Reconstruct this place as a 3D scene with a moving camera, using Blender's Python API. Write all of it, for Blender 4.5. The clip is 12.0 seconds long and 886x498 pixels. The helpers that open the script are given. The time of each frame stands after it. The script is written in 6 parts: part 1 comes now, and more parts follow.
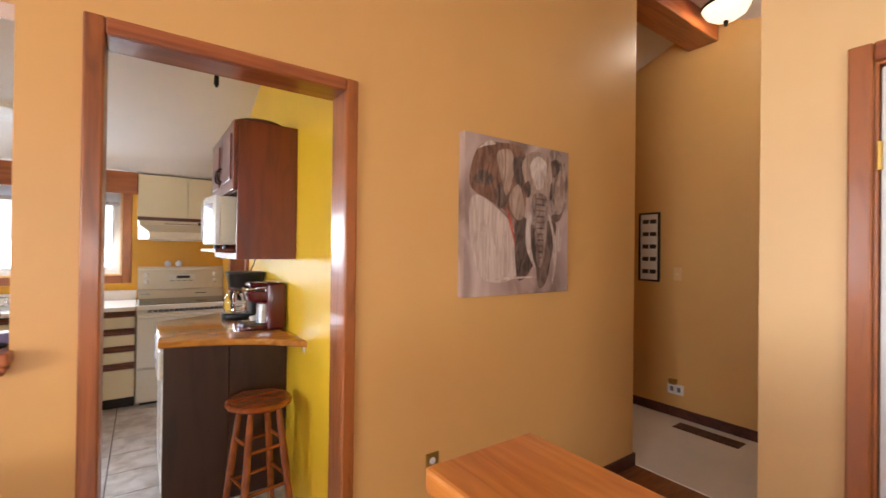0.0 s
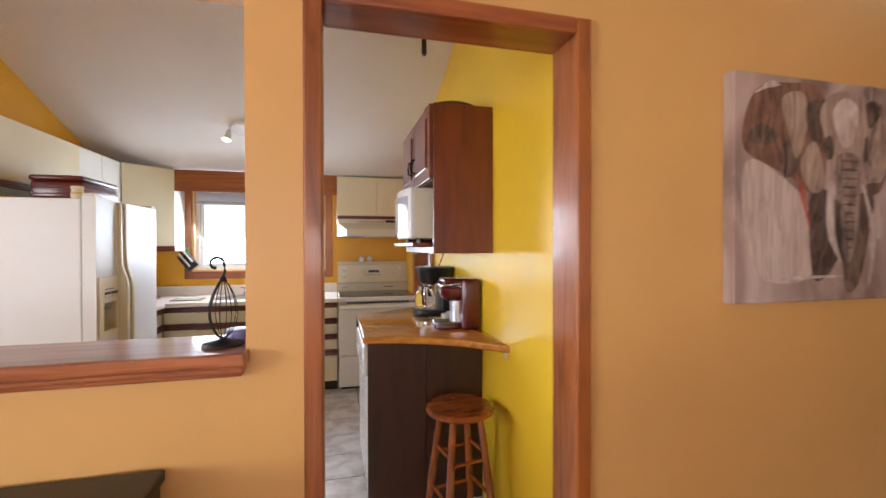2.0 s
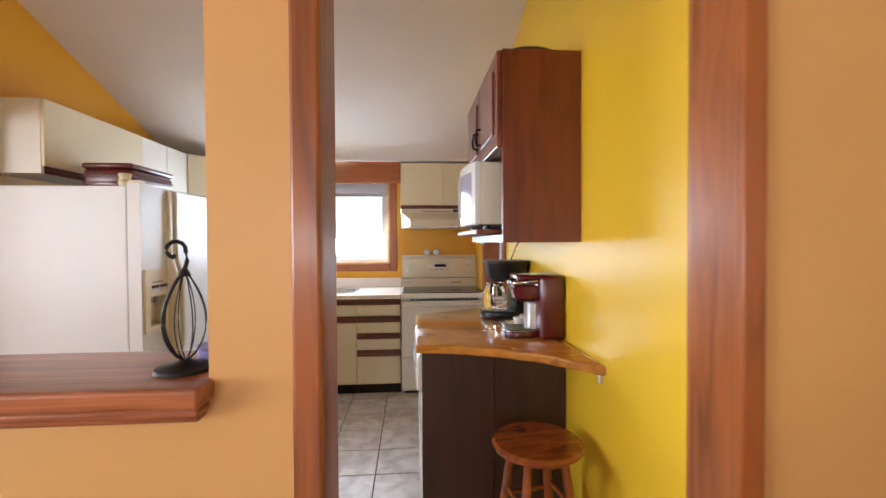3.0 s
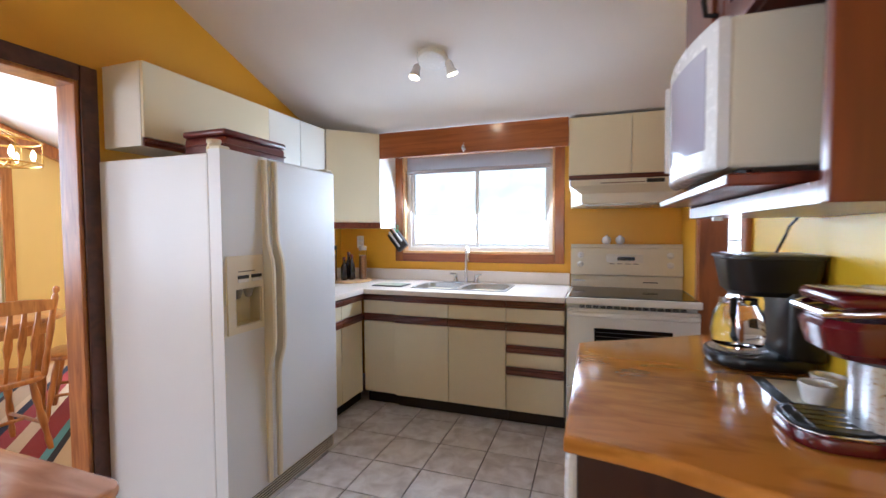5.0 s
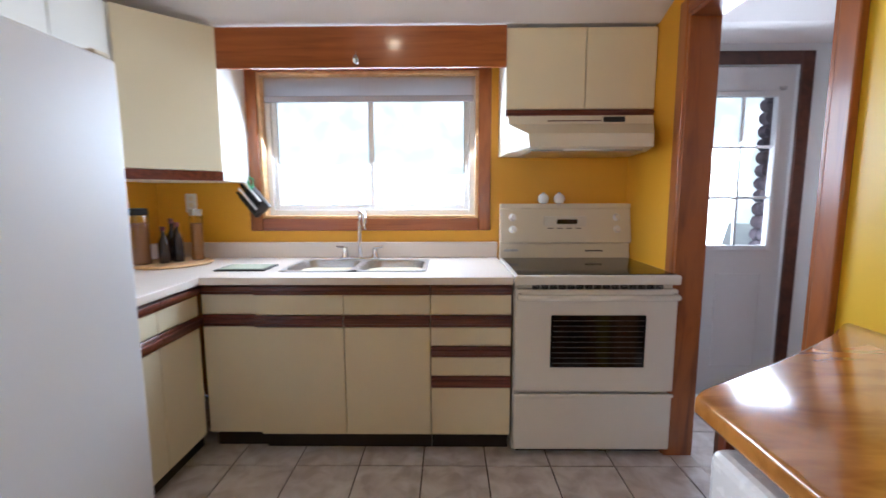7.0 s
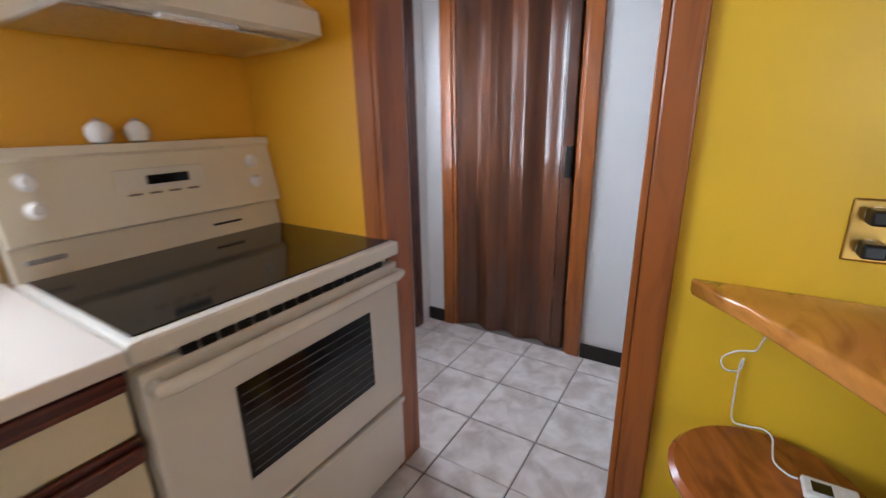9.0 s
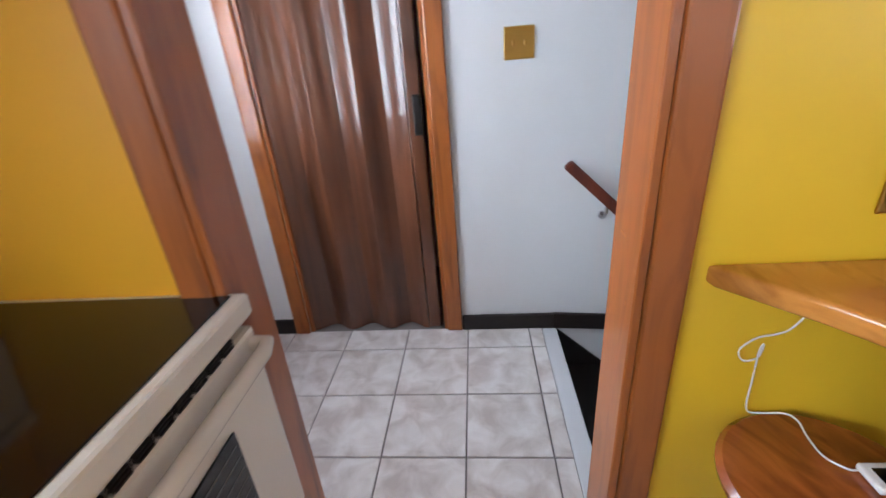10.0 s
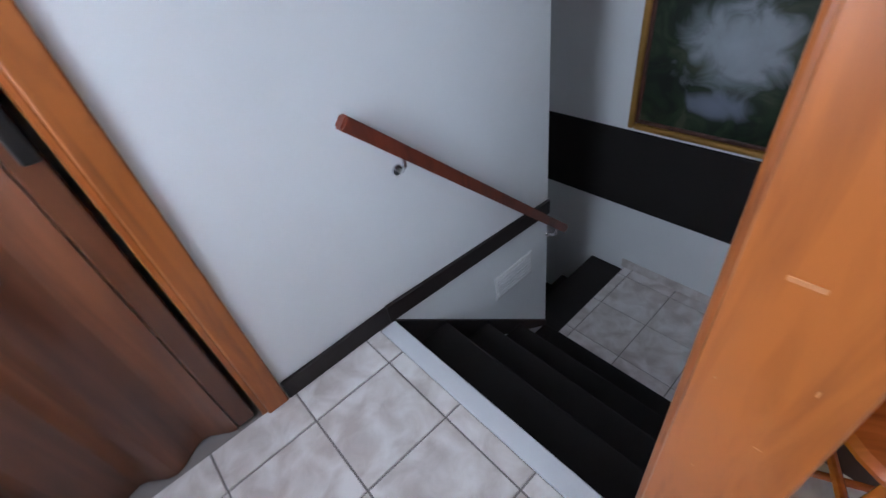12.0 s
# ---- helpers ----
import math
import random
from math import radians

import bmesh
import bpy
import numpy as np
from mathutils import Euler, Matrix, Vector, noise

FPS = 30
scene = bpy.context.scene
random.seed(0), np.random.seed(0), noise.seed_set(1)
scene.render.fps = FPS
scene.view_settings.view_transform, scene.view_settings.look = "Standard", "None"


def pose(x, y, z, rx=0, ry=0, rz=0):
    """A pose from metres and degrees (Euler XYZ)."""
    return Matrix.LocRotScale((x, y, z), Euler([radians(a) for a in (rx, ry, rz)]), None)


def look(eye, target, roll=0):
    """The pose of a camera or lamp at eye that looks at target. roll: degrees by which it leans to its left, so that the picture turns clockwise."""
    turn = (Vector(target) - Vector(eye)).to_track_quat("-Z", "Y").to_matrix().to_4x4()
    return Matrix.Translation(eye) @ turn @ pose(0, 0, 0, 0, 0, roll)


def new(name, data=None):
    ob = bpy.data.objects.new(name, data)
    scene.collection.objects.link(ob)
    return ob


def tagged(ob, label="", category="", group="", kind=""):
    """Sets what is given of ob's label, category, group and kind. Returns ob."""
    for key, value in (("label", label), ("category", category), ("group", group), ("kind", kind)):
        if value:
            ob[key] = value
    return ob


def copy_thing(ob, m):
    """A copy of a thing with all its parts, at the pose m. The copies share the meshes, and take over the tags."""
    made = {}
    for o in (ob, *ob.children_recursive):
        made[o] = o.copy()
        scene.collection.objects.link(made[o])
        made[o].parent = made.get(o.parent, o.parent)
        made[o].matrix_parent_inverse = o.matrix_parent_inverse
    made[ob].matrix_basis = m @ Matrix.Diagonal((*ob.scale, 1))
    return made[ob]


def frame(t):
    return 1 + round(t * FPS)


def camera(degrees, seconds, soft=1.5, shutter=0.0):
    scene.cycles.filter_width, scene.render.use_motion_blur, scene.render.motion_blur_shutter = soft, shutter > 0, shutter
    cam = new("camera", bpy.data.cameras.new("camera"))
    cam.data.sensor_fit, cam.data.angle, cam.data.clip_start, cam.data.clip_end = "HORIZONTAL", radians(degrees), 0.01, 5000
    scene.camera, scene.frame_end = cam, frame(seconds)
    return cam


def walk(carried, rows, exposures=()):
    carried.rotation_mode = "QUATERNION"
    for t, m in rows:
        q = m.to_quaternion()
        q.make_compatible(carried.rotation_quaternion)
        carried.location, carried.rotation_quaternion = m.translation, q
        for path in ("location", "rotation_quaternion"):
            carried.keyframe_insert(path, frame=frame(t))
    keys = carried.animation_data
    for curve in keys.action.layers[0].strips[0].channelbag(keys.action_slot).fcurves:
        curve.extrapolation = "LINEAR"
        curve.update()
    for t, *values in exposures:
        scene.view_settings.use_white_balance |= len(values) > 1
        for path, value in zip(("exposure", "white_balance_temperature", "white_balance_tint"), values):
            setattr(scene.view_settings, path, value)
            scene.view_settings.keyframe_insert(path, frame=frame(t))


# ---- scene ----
cam = camera(92.2, 12.0, shutter=0.4)
EXPOSURES = [(0.0, -0.03, 6050, 10), (1.0, -0.08, 6000, 10), (2.0, -0.2, 5950, 10), (3.0, -0.14, 5900, 10), (5.0, -0.27, 5350, 10), (6.0, -0.24, 5400, 10), (7.0, -0.28, 5450, 10), (9.0, -0.4, 5800, 10), (10.0, -0.2, 5750, 10), (11.0, -0.3, 5550, 10), (12.0, -0.3, 5450, 10)]
PATH = [
    (0, (0.246, 0.117, 1.433), (1.399, 1.751, 1.444), 0.7),
    (0.5, (0.217, 0.15, 1.432), (1.227, 1.877, 1.438), 0.5),
    (1, (0.183, 0.217, 1.427), (1.018, 2.034, 1.429), 0.2),
    (1.5, (0.172, 0.356, 1.414), (0.827, 2.246, 1.413), -0.0),
    (2, (0.176, 0.549, 1.415), (0.671, 2.487, 1.4), -0.1),
    (2.5, (0.23, 0.765, 1.395), (0.573, 2.735, 1.367), -0.4),
    (3, (0.299, 0.984, 1.383), (0.451, 2.978, 1.346), -0.3),
    (3.2, (0.309, 1.087, 1.371), (0.391, 3.085, 1.336), -0.0),
    (4.8, (0.406, 1.847, 1.342), (-0.21, 3.749, 1.267), -0.3),
    (5, (0.371, 1.946, 1.34), (-0.291, 3.831, 1.258), -0.3),
    (5.5, (0.273, 2.165, 1.326), (-0.41, 4.042, 1.224), -0.5),
    (6, (0.155, 2.386, 1.321), (-0.44, 4.29, 1.172), -0.6),
    (6.5, (0.013, 2.604, 1.297), (-0.347, 4.562, 1.102), -0.3),
    (7, (-0.099, 2.832, 1.279), (-0.123, 4.818, 1.037), -0.2),
    (7.2, (-0.132, 2.927, 1.264), (-0.004, 4.906, 1.006), -0.3),
    (8.8, (-0.131, 3.855, 1.283), (1.394, 5.033, 0.747), -1.1),
    (9, (-0.059, 3.959, 1.281), (1.561, 4.982, 0.706), -1.1),
    (9.5, (0.104, 4.172, 1.286), (1.888, 4.768, 0.605), -2.4),
    (10, (0.314, 4.349, 1.295), (2.124, 4.523, 0.462), -4.6),
    (10.5, (0.521, 4.441, 1.302), (2.251, 4.254, 0.316), -6.5),
    (11, (0.702, 4.5, 1.312), (2.272, 3.999, 0.178), -7.5),
    (11.5, (0.871, 4.488, 1.291), (2.292, 3.781, 0.073), -9.6),
    (12, (1.042, 4.464, 1.272), (2.295, 3.564, 0.0), -10.5),
]
walk(cam, [(t, look(eye, target, roll)) for t, eye, target, roll in PATH], EXPOSURES)

# ---- world and light ----
world = bpy.data.worlds.new("sky")
scene.world = world
world.use_nodes = True
wn = world.node_tree.nodes
sky = wn.new("ShaderNodeTexSky")
sky.sky_type = "NISHITA"
sky.sun_disc = False
sky.sun_elevation, sky.sun_rotation = radians(48), radians(200)
world.node_tree.links.new(sky.outputs[0], wn["Background"].inputs[0])
wn["Background"].inputs[1].default_value = 0.12


def lamp(name, kind, m, power, color=(1, 1, 1), **settings):
    data = bpy.data.lights.new(name, kind)
    data.energy, data.color = power, color
    if "size" in settings:
        data.shape, data.size, data.size_y = "RECTANGLE", settings["size"], settings["size_y"]
    if "radius" in settings:
        data.shadow_soft_size = settings["radius"]
    if "angle" in settings:
        data.angle = settings["angle"]
    if "cone" in settings:
        data.spot_size, data.spot_blend = settings["cone"], 0.6
    ob = new(name, data)
    ob.matrix_world = m
    return ob


DAY = (0.86, 0.93, 1.0)
WARM = (1.0, 0.78, 0.5)
lamp("sun", "SUN", look((0, -3, 6), (0.6, 0.2, 0)), 1.0, (1, 0.96, 0.9), angle=radians(12))
# daylight in the window openings; living room's unseen, its west one an added fill
lamp("kitchen_window_daylight", "AREA", look((-0.57, 5.52, 1.52), (-0.57, 3.0, 0.35)), 48, DAY, size=1.3, size_y=0.8)
lamp("door_glass_daylight", "AREA", look((1.5, 5.58, 1.32), (1.56, 3.0, 0.35)), 40, (0.92, 0.96, 1.0), size=0.5, size_y=1.2)
lamp("living_window_daylight", "AREA", look((-0.4, -3.42, 1.5), (0.2, 1.7, 1.4)), 105, (1, 0.97, 0.92), size=3.4, size_y=0.85)
lamp("living_west_fill", "AREA", look((-4.98, -1.1, 1.5), (2.0, 0.0, 1.3)), 190, (1, 0.97, 0.93), size=2.6, size_y=1.5)
lamp("dining_window_daylight", "AREA", look((-4.98, 3.0, 1.7), (-2, 3.2, 1.0)), 150, DAY, size=2.4, size_y=1.6)
# lit lamps
lamp("spot_bulb", "SPOT", look((-0.455, 4.475, 2.285), (-0.3, 5.2, 1.95)), 2.5, WARM, radius=0.03, cone=radians(80))
lamp("spot_bulb", "SPOT", look((-0.685, 4.41, 2.27), (-0.8, 3.6, 0.9)), 3, WARM, radius=0.03, cone=radians(95))
lamp("bowl_bulb", "POINT", pose(3.7, 1.47, 3.2), 20, (1.0, 0.86, 0.66), radius=0.1)
lamp("chandelier_bulb", "POINT", pose(-3.6, 3.75, 1.93), 7, WARM, radius=0.15)


# ---- materials ----
def srgb(r, g, b):
    return tuple(((c / 255) / 12.92 if c / 255 < 0.04045 else ((c / 255 + 0.055) / 1.055) ** 2.4) for c in (r, g, b)) + (1.0,)


def base(name, rough=0.5, metal=0.0, coat=0.0):
    m = bpy.data.materials.new(name)
    m.use_nodes = True
    b = m.node_tree.nodes["Principled BSDF"]
    b.inputs["Roughness"].default_value = rough
    b.inputs["Metallic"].default_value = metal
    b.inputs["Coat Weight"].default_value = coat
    b.inputs["Coat Roughness"].default_value = 0.12
    return m, m.node_tree.nodes, m.node_tree.links, b


def ramp(nodes, stops):
    r = nodes.new("ShaderNodeValToRGB")
    while len(r.color_ramp.elements) < len(stops):
        r.color_ramp.elements.new(0.5)
    for e, (p, c) in zip(r.color_ramp.elements, stops):
        e.position, e.color = p, c
    return r


def coords(nodes, links, scale=(1, 1, 1)):
    tc, mp = nodes.new("ShaderNodeTexCoord"), nodes.new("ShaderNodeMapping")
    mp.inputs["Scale"].default_value = scale
    links.new(tc.outputs["Object"], mp.inputs["Vector"])
    return mp.outputs["Vector"]


def noise_tex(nodes, links, vec, scale, detail=4, distort=0.0):
    n = nodes.new("ShaderNodeTexNoise")
    n.inputs["Scale"].default_value, n.inputs["Detail"].default_value = scale, detail
    n.inputs["Distortion"].default_value = distort
    links.new(vec, n.inputs["Vector"])
    return n.outputs["Fac"]


def bump(nodes, links, b, fac, strength, dist=0.002):
    bp = nodes.new("ShaderNodeBump")
    bp.inputs["Strength"].default_value, bp.inputs["Distance"].default_value = strength, dist
    links.new(fac, bp.inputs["Height"])
    links.new(bp.outputs[0], b.inputs["Normal"])


def plain(name, c, rough=0.5, metal=0.0, coat=0.0, vary=0.06, grain=60, relief=0.1):
    """Paint, plastic, metal: one colour with faint large patches, fine grain in gloss and relief."""
    m, n, l, b = base(name, rough, metal, coat)
    v = coords(n, l)
    big = noise_tex(n, l, v, 2.2, 5)
    lo = tuple(x * (1 - vary) for x in c[:3]) + (1,)
    hi = tuple(min(1, x * (1 + vary)) for x in c[:3]) + (1,)
    r = ramp(n, [(0.3, lo), (0.7, hi)])
    l.new(big, r.inputs[0])
    l.new(r.outputs[0], b.inputs["Base Color"])
    fine = noise_tex(n, l, v, grain, 3)
    rr = n.new("ShaderNodeMapRange")
    rr.inputs["To Min"].default_value, rr.inputs["To Max"].default_value = max(0.02, rough - 0.06), min(1, rough + 0.08)
    l.new(fine, rr.inputs["Value"])
    l.new(rr.outputs[0], b.inputs["Roughness"])
    if relief:
        bump(n, l, b, fine, relief)
    return m


def wood(name, dark, light, grain=(18, 18, 1.2), rough=0.35, coat=0.4, knots=0.5):
    """Wood with stretched grain along the axis of the smallest scale, slow tone patches and faint pores."""
    m, n, l, b = base(name, rough, 0, coat)
    v = coords(n, l, grain)
    g = noise_tex(n, l, v, 2.4, 8, 0.9)
    slow = noise_tex(n, l, coords(n, l, tuple(x / 6 for x in grain)), 2.0, 3, 0.6)
    info = n.new("ShaderNodeObjectInfo")
    mix = n.new("ShaderNodeMath")
    mix.operation = "MULTIPLY_ADD"
    mix.inputs[1].default_value = knots
    l.new(slow, mix.inputs[0])
    l.new(g, mix.inputs[2])
    add = n.new("ShaderNodeMath")
    add.operation = "MULTIPLY_ADD"
    add.inputs[1].default_value = 0.08
    l.new(info.outputs["Random"], add.inputs[0])
    l.new(mix.outputs[0], add.inputs[2])
    mid = tuple((a + c) / 2 for a, c in zip(dark, light))
    r = ramp(n, [(0.52, dark), (0.75, mid), (0.98, light)])
    l.new(add.outputs[0], r.inputs[0])
    l.new(r.outputs[0], b.inputs["Base Color"])
    bump(n, l, b, g, 0.12, 0.001)
    return m


def glow(name, c, strength):
    m, n, l, b = base(name, 0.4)
    b.inputs["Base Color"].default_value = c
    b.inputs["Emission Color"].default_value = c
    b.inputs["Emission Strength"].default_value = strength
    return m


def glass_mat(name, rough=0.0, tint=(1, 1, 1, 1)):
    m, n, l, b = base(name, rough)
    b.inputs["Transmission Weight"].default_value = 1
    b.inputs["Base Color"].default_value = tint
    b.inputs["IOR"].default_value = 1.45
    return m


def tile_mat(name, c1, c2, c3):
    m, n, l, b = base(name, 0.28)
    info = n.new("ShaderNodeObjectInfo")
    tc = n.new("ShaderNodeTexCoord")
    add = n.new("ShaderNodeVectorMath")
    add.operation = "MULTIPLY_ADD"
    add.inputs[1].default_value = (7, 5, 3)
    l.new(info.outputs["Random"], add.inputs[0])
    l.new(tc.outputs["Object"], add.inputs[2])
    a = noise_tex(n, l, add.outputs[0], 10, 8, 0.5)
    r = ramp(n, [(0.34, c1), (0.5, c2), (0.66, c3)])
    l.new(a, r.inputs[0])
    l.new(r.outputs[0], b.inputs["Base Color"])
    f = noise_tex(n, l, add.outputs[0], 45, 3)
    rr = n.new("ShaderNodeMapRange")
    rr.inputs["To Min"].default_value, rr.inputs["To Max"].default_value = 0.22, 0.42
    l.new(f, rr.inputs["Value"])
    l.new(rr.outputs[0], b.inputs["Roughness"])
    bump(n, l, b, a, 0.15, 0.002)
    return m


TAN = plain("tan_wall_paint", srgb(214, 166, 98), 0.42, vary=0.03, grain=90, relief=0.06)
DININGWALL = plain("pale_yellow_wall_paint", srgb(232, 206, 140), 0.45, vary=0.03, grain=90, relief=0.06)
CREAMWALL = plain("light_tan_wall_paint", srgb(222, 184, 128), 0.45, vary=0.03, grain=90, relief=0.06)
YELLOW = plain("yellow_wall_paint", srgb(234, 191, 40), 0.36, vary=0.03, grain=90, relief=0.06)
OCHRE = plain("ochre_wall_tone", srgb(226, 166, 34), 0.4, vary=0.03, grain=90, relief=0.06)
WHITEWALL = plain("white_wall_paint", srgb(226, 226, 226), 0.55, vary=0.025, grain=70, relief=0.08)
CEIL = plain("ceiling_paint", srgb(234, 228, 224), 0.75, vary=0.02, grain=50, relief=0.12)
TRIM = wood("stained_trim", srgb(90, 43, 15), srgb(160, 90, 36), (9, 9, 1.2), 0.36, 0.3, 0.7)
TRIMX = wood("stained_trim_level", srgb(124, 60, 26), srgb(172, 96, 48), (0.8, 12, 12), 0.3, 0.45, 0.35)
TRIMY = wood("stained_trim_depth", srgb(124, 60, 26), srgb(172, 96, 48), (12, 0.8, 12), 0.3, 0.45, 0.35)
DARKTRIM = wood("dark_trim", srgb(52, 28, 22), srgb(92, 52, 40), (6, 6, 6), 0.4, 0.2)
CABWOOD = wood("red_brown_cabinet", srgb(58, 18, 9), srgb(108, 44, 22), (9, 9, 1.1), 0.35, 0.35, 0.7)
DARKPANEL = wood("dark_stained_panel", srgb(27, 14, 11), srgb(62, 35, 24), (5, 5, 0.9), 0.45, 0.15, 0.8)
COUNTERWOOD = wood("varnished_counter", srgb(112, 60, 20), srgb(198, 132, 58), (2.2, 7, 7), 0.16, 0.8, 0.8)
ORANGEWOOD = wood("orange_oak", srgb(160, 84, 28), srgb(218, 142, 66), (14, 1.2, 14), 0.3, 0.5)
STOOLWOOD = wood("stool_wood", srgb(106, 47, 18), srgb(164, 88, 40), (3, 12, 3), 0.25, 0.6)
CHAIRWOOD = wood("chair_maple", srgb(132, 72, 30), srgb(190, 124, 64), (14, 14, 1.5), 0.3, 0.5)
PULL = wood("maroon_pull", srgb(72, 24, 16), srgb(134, 66, 44), (1.2, 30, 30), 0.32, 0.4, 0.2)
PULLY = wood("maroon_pull_depth", srgb(72, 24, 16), srgb(134, 66, 44), (30, 1.2, 30), 0.32, 0.4, 0.2)
LAMINATE = plain("cream_laminate", srgb(228, 216, 184), 0.4, vary=0.025, grain=200, relief=0.12)
WHITELAM = plain("white_laminate", srgb(232, 230, 222), 0.4, vary=0.02)
WORKTOP = plain("pale_worktop", srgb(226, 214, 202), 0.3, vary=0.04, grain=260)
FRIDGE = plain("fridge_enamel", srgb(222, 222, 224), 0.34, vary=0.015, grain=320, relief=0.3)
ALMOND = plain("almond_plastic", srgb(222, 212, 190), 0.35, vary=0.03)
STOVEWHITE = plain("stove_enamel", srgb(226, 220, 208), 0.22, coat=0.3, vary=0.02)
WHITEPLASTIC = plain("white_plastic", srgb(232, 230, 228), 0.25, coat=0.3, vary=0.02)
BLACKGLASS = plain("black_ceramic", srgb(14, 14, 15), 0.08, vary=0.2, grain=120, relief=0.0)
BLACK = plain("black_plastic", srgb(18, 18, 19), 0.3, vary=0.2)
BLACKMETAL = plain("black_iron", srgb(26, 24, 24), 0.45, 0.6, vary=0.2)
DARKFIELD = plain("charcoal_case", srgb(44, 40, 38), 0.4, vary=0.15)
MAROON = plain("maroon_plastic", srgb(84, 14, 24), 0.22, coat=0.5, vary=0.08)
TINRED = plain("maroon_tin", srgb(92, 26, 26), 0.3, coat=0.4, vary=0.2)
STEEL = plain("brushed_steel", srgb(196, 196, 198), 0.28, 1.0, vary=0.05, grain=180)
CHROME = plain("chrome", srgb(220, 220, 224), 0.1, 1.0, vary=0.02, relief=0)
BRASS = plain("aged_brass", srgb(196, 160, 84), 0.3, 1.0, vary=0.15)
GOLD = plain("gilt_wood", srgb(170, 128, 62), 0.4, 0.6, vary=0.3, grain=120, relief=0.5)
DOORWHITE = plain("white_door_paint", srgb(216, 214, 214), 0.4, vary=0.02)
GROUT = plain("grout", srgb(64, 52, 46), 0.9, vary=0.15, grain=200)
HALLGROUT = plain("pale_grout", srgb(126, 118, 114), 0.9, vary=0.12, grain=200)
TILE = tile_mat("stone_look_tile", srgb(186, 174, 168), srgb(206, 197, 192), srgb(222, 216, 213))
TILESTRIP = plain("pale_tile_trim", srgb(206, 206, 208), 0.35, vary=0.06)
CARPET = plain("beige_carpet", srgb(222, 214, 204), 0.95, vary=0.06, grain=420, relief=0.8)
DARKSTEP = plain("dark_stair_carpet", srgb(25, 19, 17), 0.9, vary=0.25, grain=240, relief=0.6)
FLOORWOOD = wood("living_floor_wood", srgb(84, 46, 26), srgb(140, 84, 50), (2, 14, 14), 0.3, 0.4)
OAKFLOOR = wood("dining_floor_wood", srgb(160, 98, 48), srgb(204, 146, 88), (14, 2, 14), 0.3, 0.4)
FOLD = wood("folding_door_vinyl", srgb(62, 35, 23), srgb(112, 66, 41), (5, 5, 0.5), 0.28, 0.4, 0.3)
GLASS = glass_mat("clear_glass")
SHADEGLASS = glow("lit_bowl_glass", (1.0, 0.86, 0.6, 1), 1.3)
BULB = glow("lit_bulb", (1.0, 0.8, 0.5, 1), 12.0)
BLIND = plain("blind_fabric", srgb(226, 226, 230), 0.8, vary=0.02)
tr = BLIND.node_tree.nodes.new("ShaderNodeBsdfTranslucent")
tr.inputs["Color"].default_value = srgb(236, 236, 240)
mx = BLIND.node_tree.nodes.new("ShaderNodeMixShader")
mx.inputs[0].default_value = 0.9
BLIND.node_tree.links.new(BLIND.node_tree.nodes["Principled BSDF"].outputs[0], mx.inputs[1])
BLIND.node_tree.links.new(tr.outputs[0], mx.inputs[2])
BLIND.node_tree.links.new(mx.outputs[0], BLIND.node_tree.nodes["Material Output"].inputs["Surface"])
TOEKICK = plain("dark_toe_kick", srgb(30, 20, 18), 0.6, vary=0.2)
BAR = plain("grey_marking", srgb(120, 112, 102), 0.5)
LAVENDER = plain("lavender_tin", srgb(130, 126, 178), 0.35, vary=0.1)
GREEN = plain("green_plastic", srgb(70, 160, 100), 0.4)
PALEWOOD = wood("pale_board", srgb(196, 150, 96), srgb(230, 192, 140), (8, 1, 8), 0.45, 0.1)
SPICE = plain("brown_grain", srgb(160, 110, 60), 0.7, vary=0.3, grain=300)
LOG = wood("weathered_logs", srgb(58, 52, 62), srgb(110, 98, 104), (3, 3, 10), 0.8, 0.0)


# ---- builders ----
def box(bm, x0, x1, y0, y1, z0, z1, r=0.0, seg=1):
    vs = bmesh.ops.create_cube(bm, size=1, matrix=Matrix.Translation(((x0 + x1) / 2, (y0 + y1) / 2, (z0 + z1) / 2)) @ Matrix.Diagonal((x1 - x0, y1 - y0, z1 - z0, 1)))["verts"]
    if r:
        es = list({e for v in vs for e in v.link_edges})
        bmesh.ops.bevel(bm, geom=es, offset=r, segments=seg, affect="EDGES", profile=0.5)
    return bm


def cyl(bm, a, b, r0, r1=None, n=16):
    a, b = Vector(a), Vector(b)
    d = b - a
    m = Matrix.Translation((a + b) / 2) @ d.to_track_quat("Z", "Y").to_matrix().to_4x4()
    bmesh.ops.create_cone(bm, cap_ends=True, segments=n, radius1=r0, radius2=r0 if r1 is None else r1, depth=d.length, matrix=m)
    return bm


def lathe(bm, profile, at, n=24, axis=None):
    """A turned shape: rows of (radius, height) round the upright through at."""
    rings = []
    turn = axis or Matrix.Identity(4)
    for r, h in profile:
        rings.append([bm.verts.new(Vector(at) + (turn @ Vector((r * math.cos(2 * math.pi * k / n), r * math.sin(2 * math.pi * k / n), h)))) for k in range(n)])
    for a, b in zip(rings, rings[1:]):
        for k in range(n):
            bm.faces.new((a[k], a[(k + 1) % n], b[(k + 1) % n], b[k]))
    bm.faces.new(rings[0][::-1])
    bm.faces.new(rings[-1])
    return bm


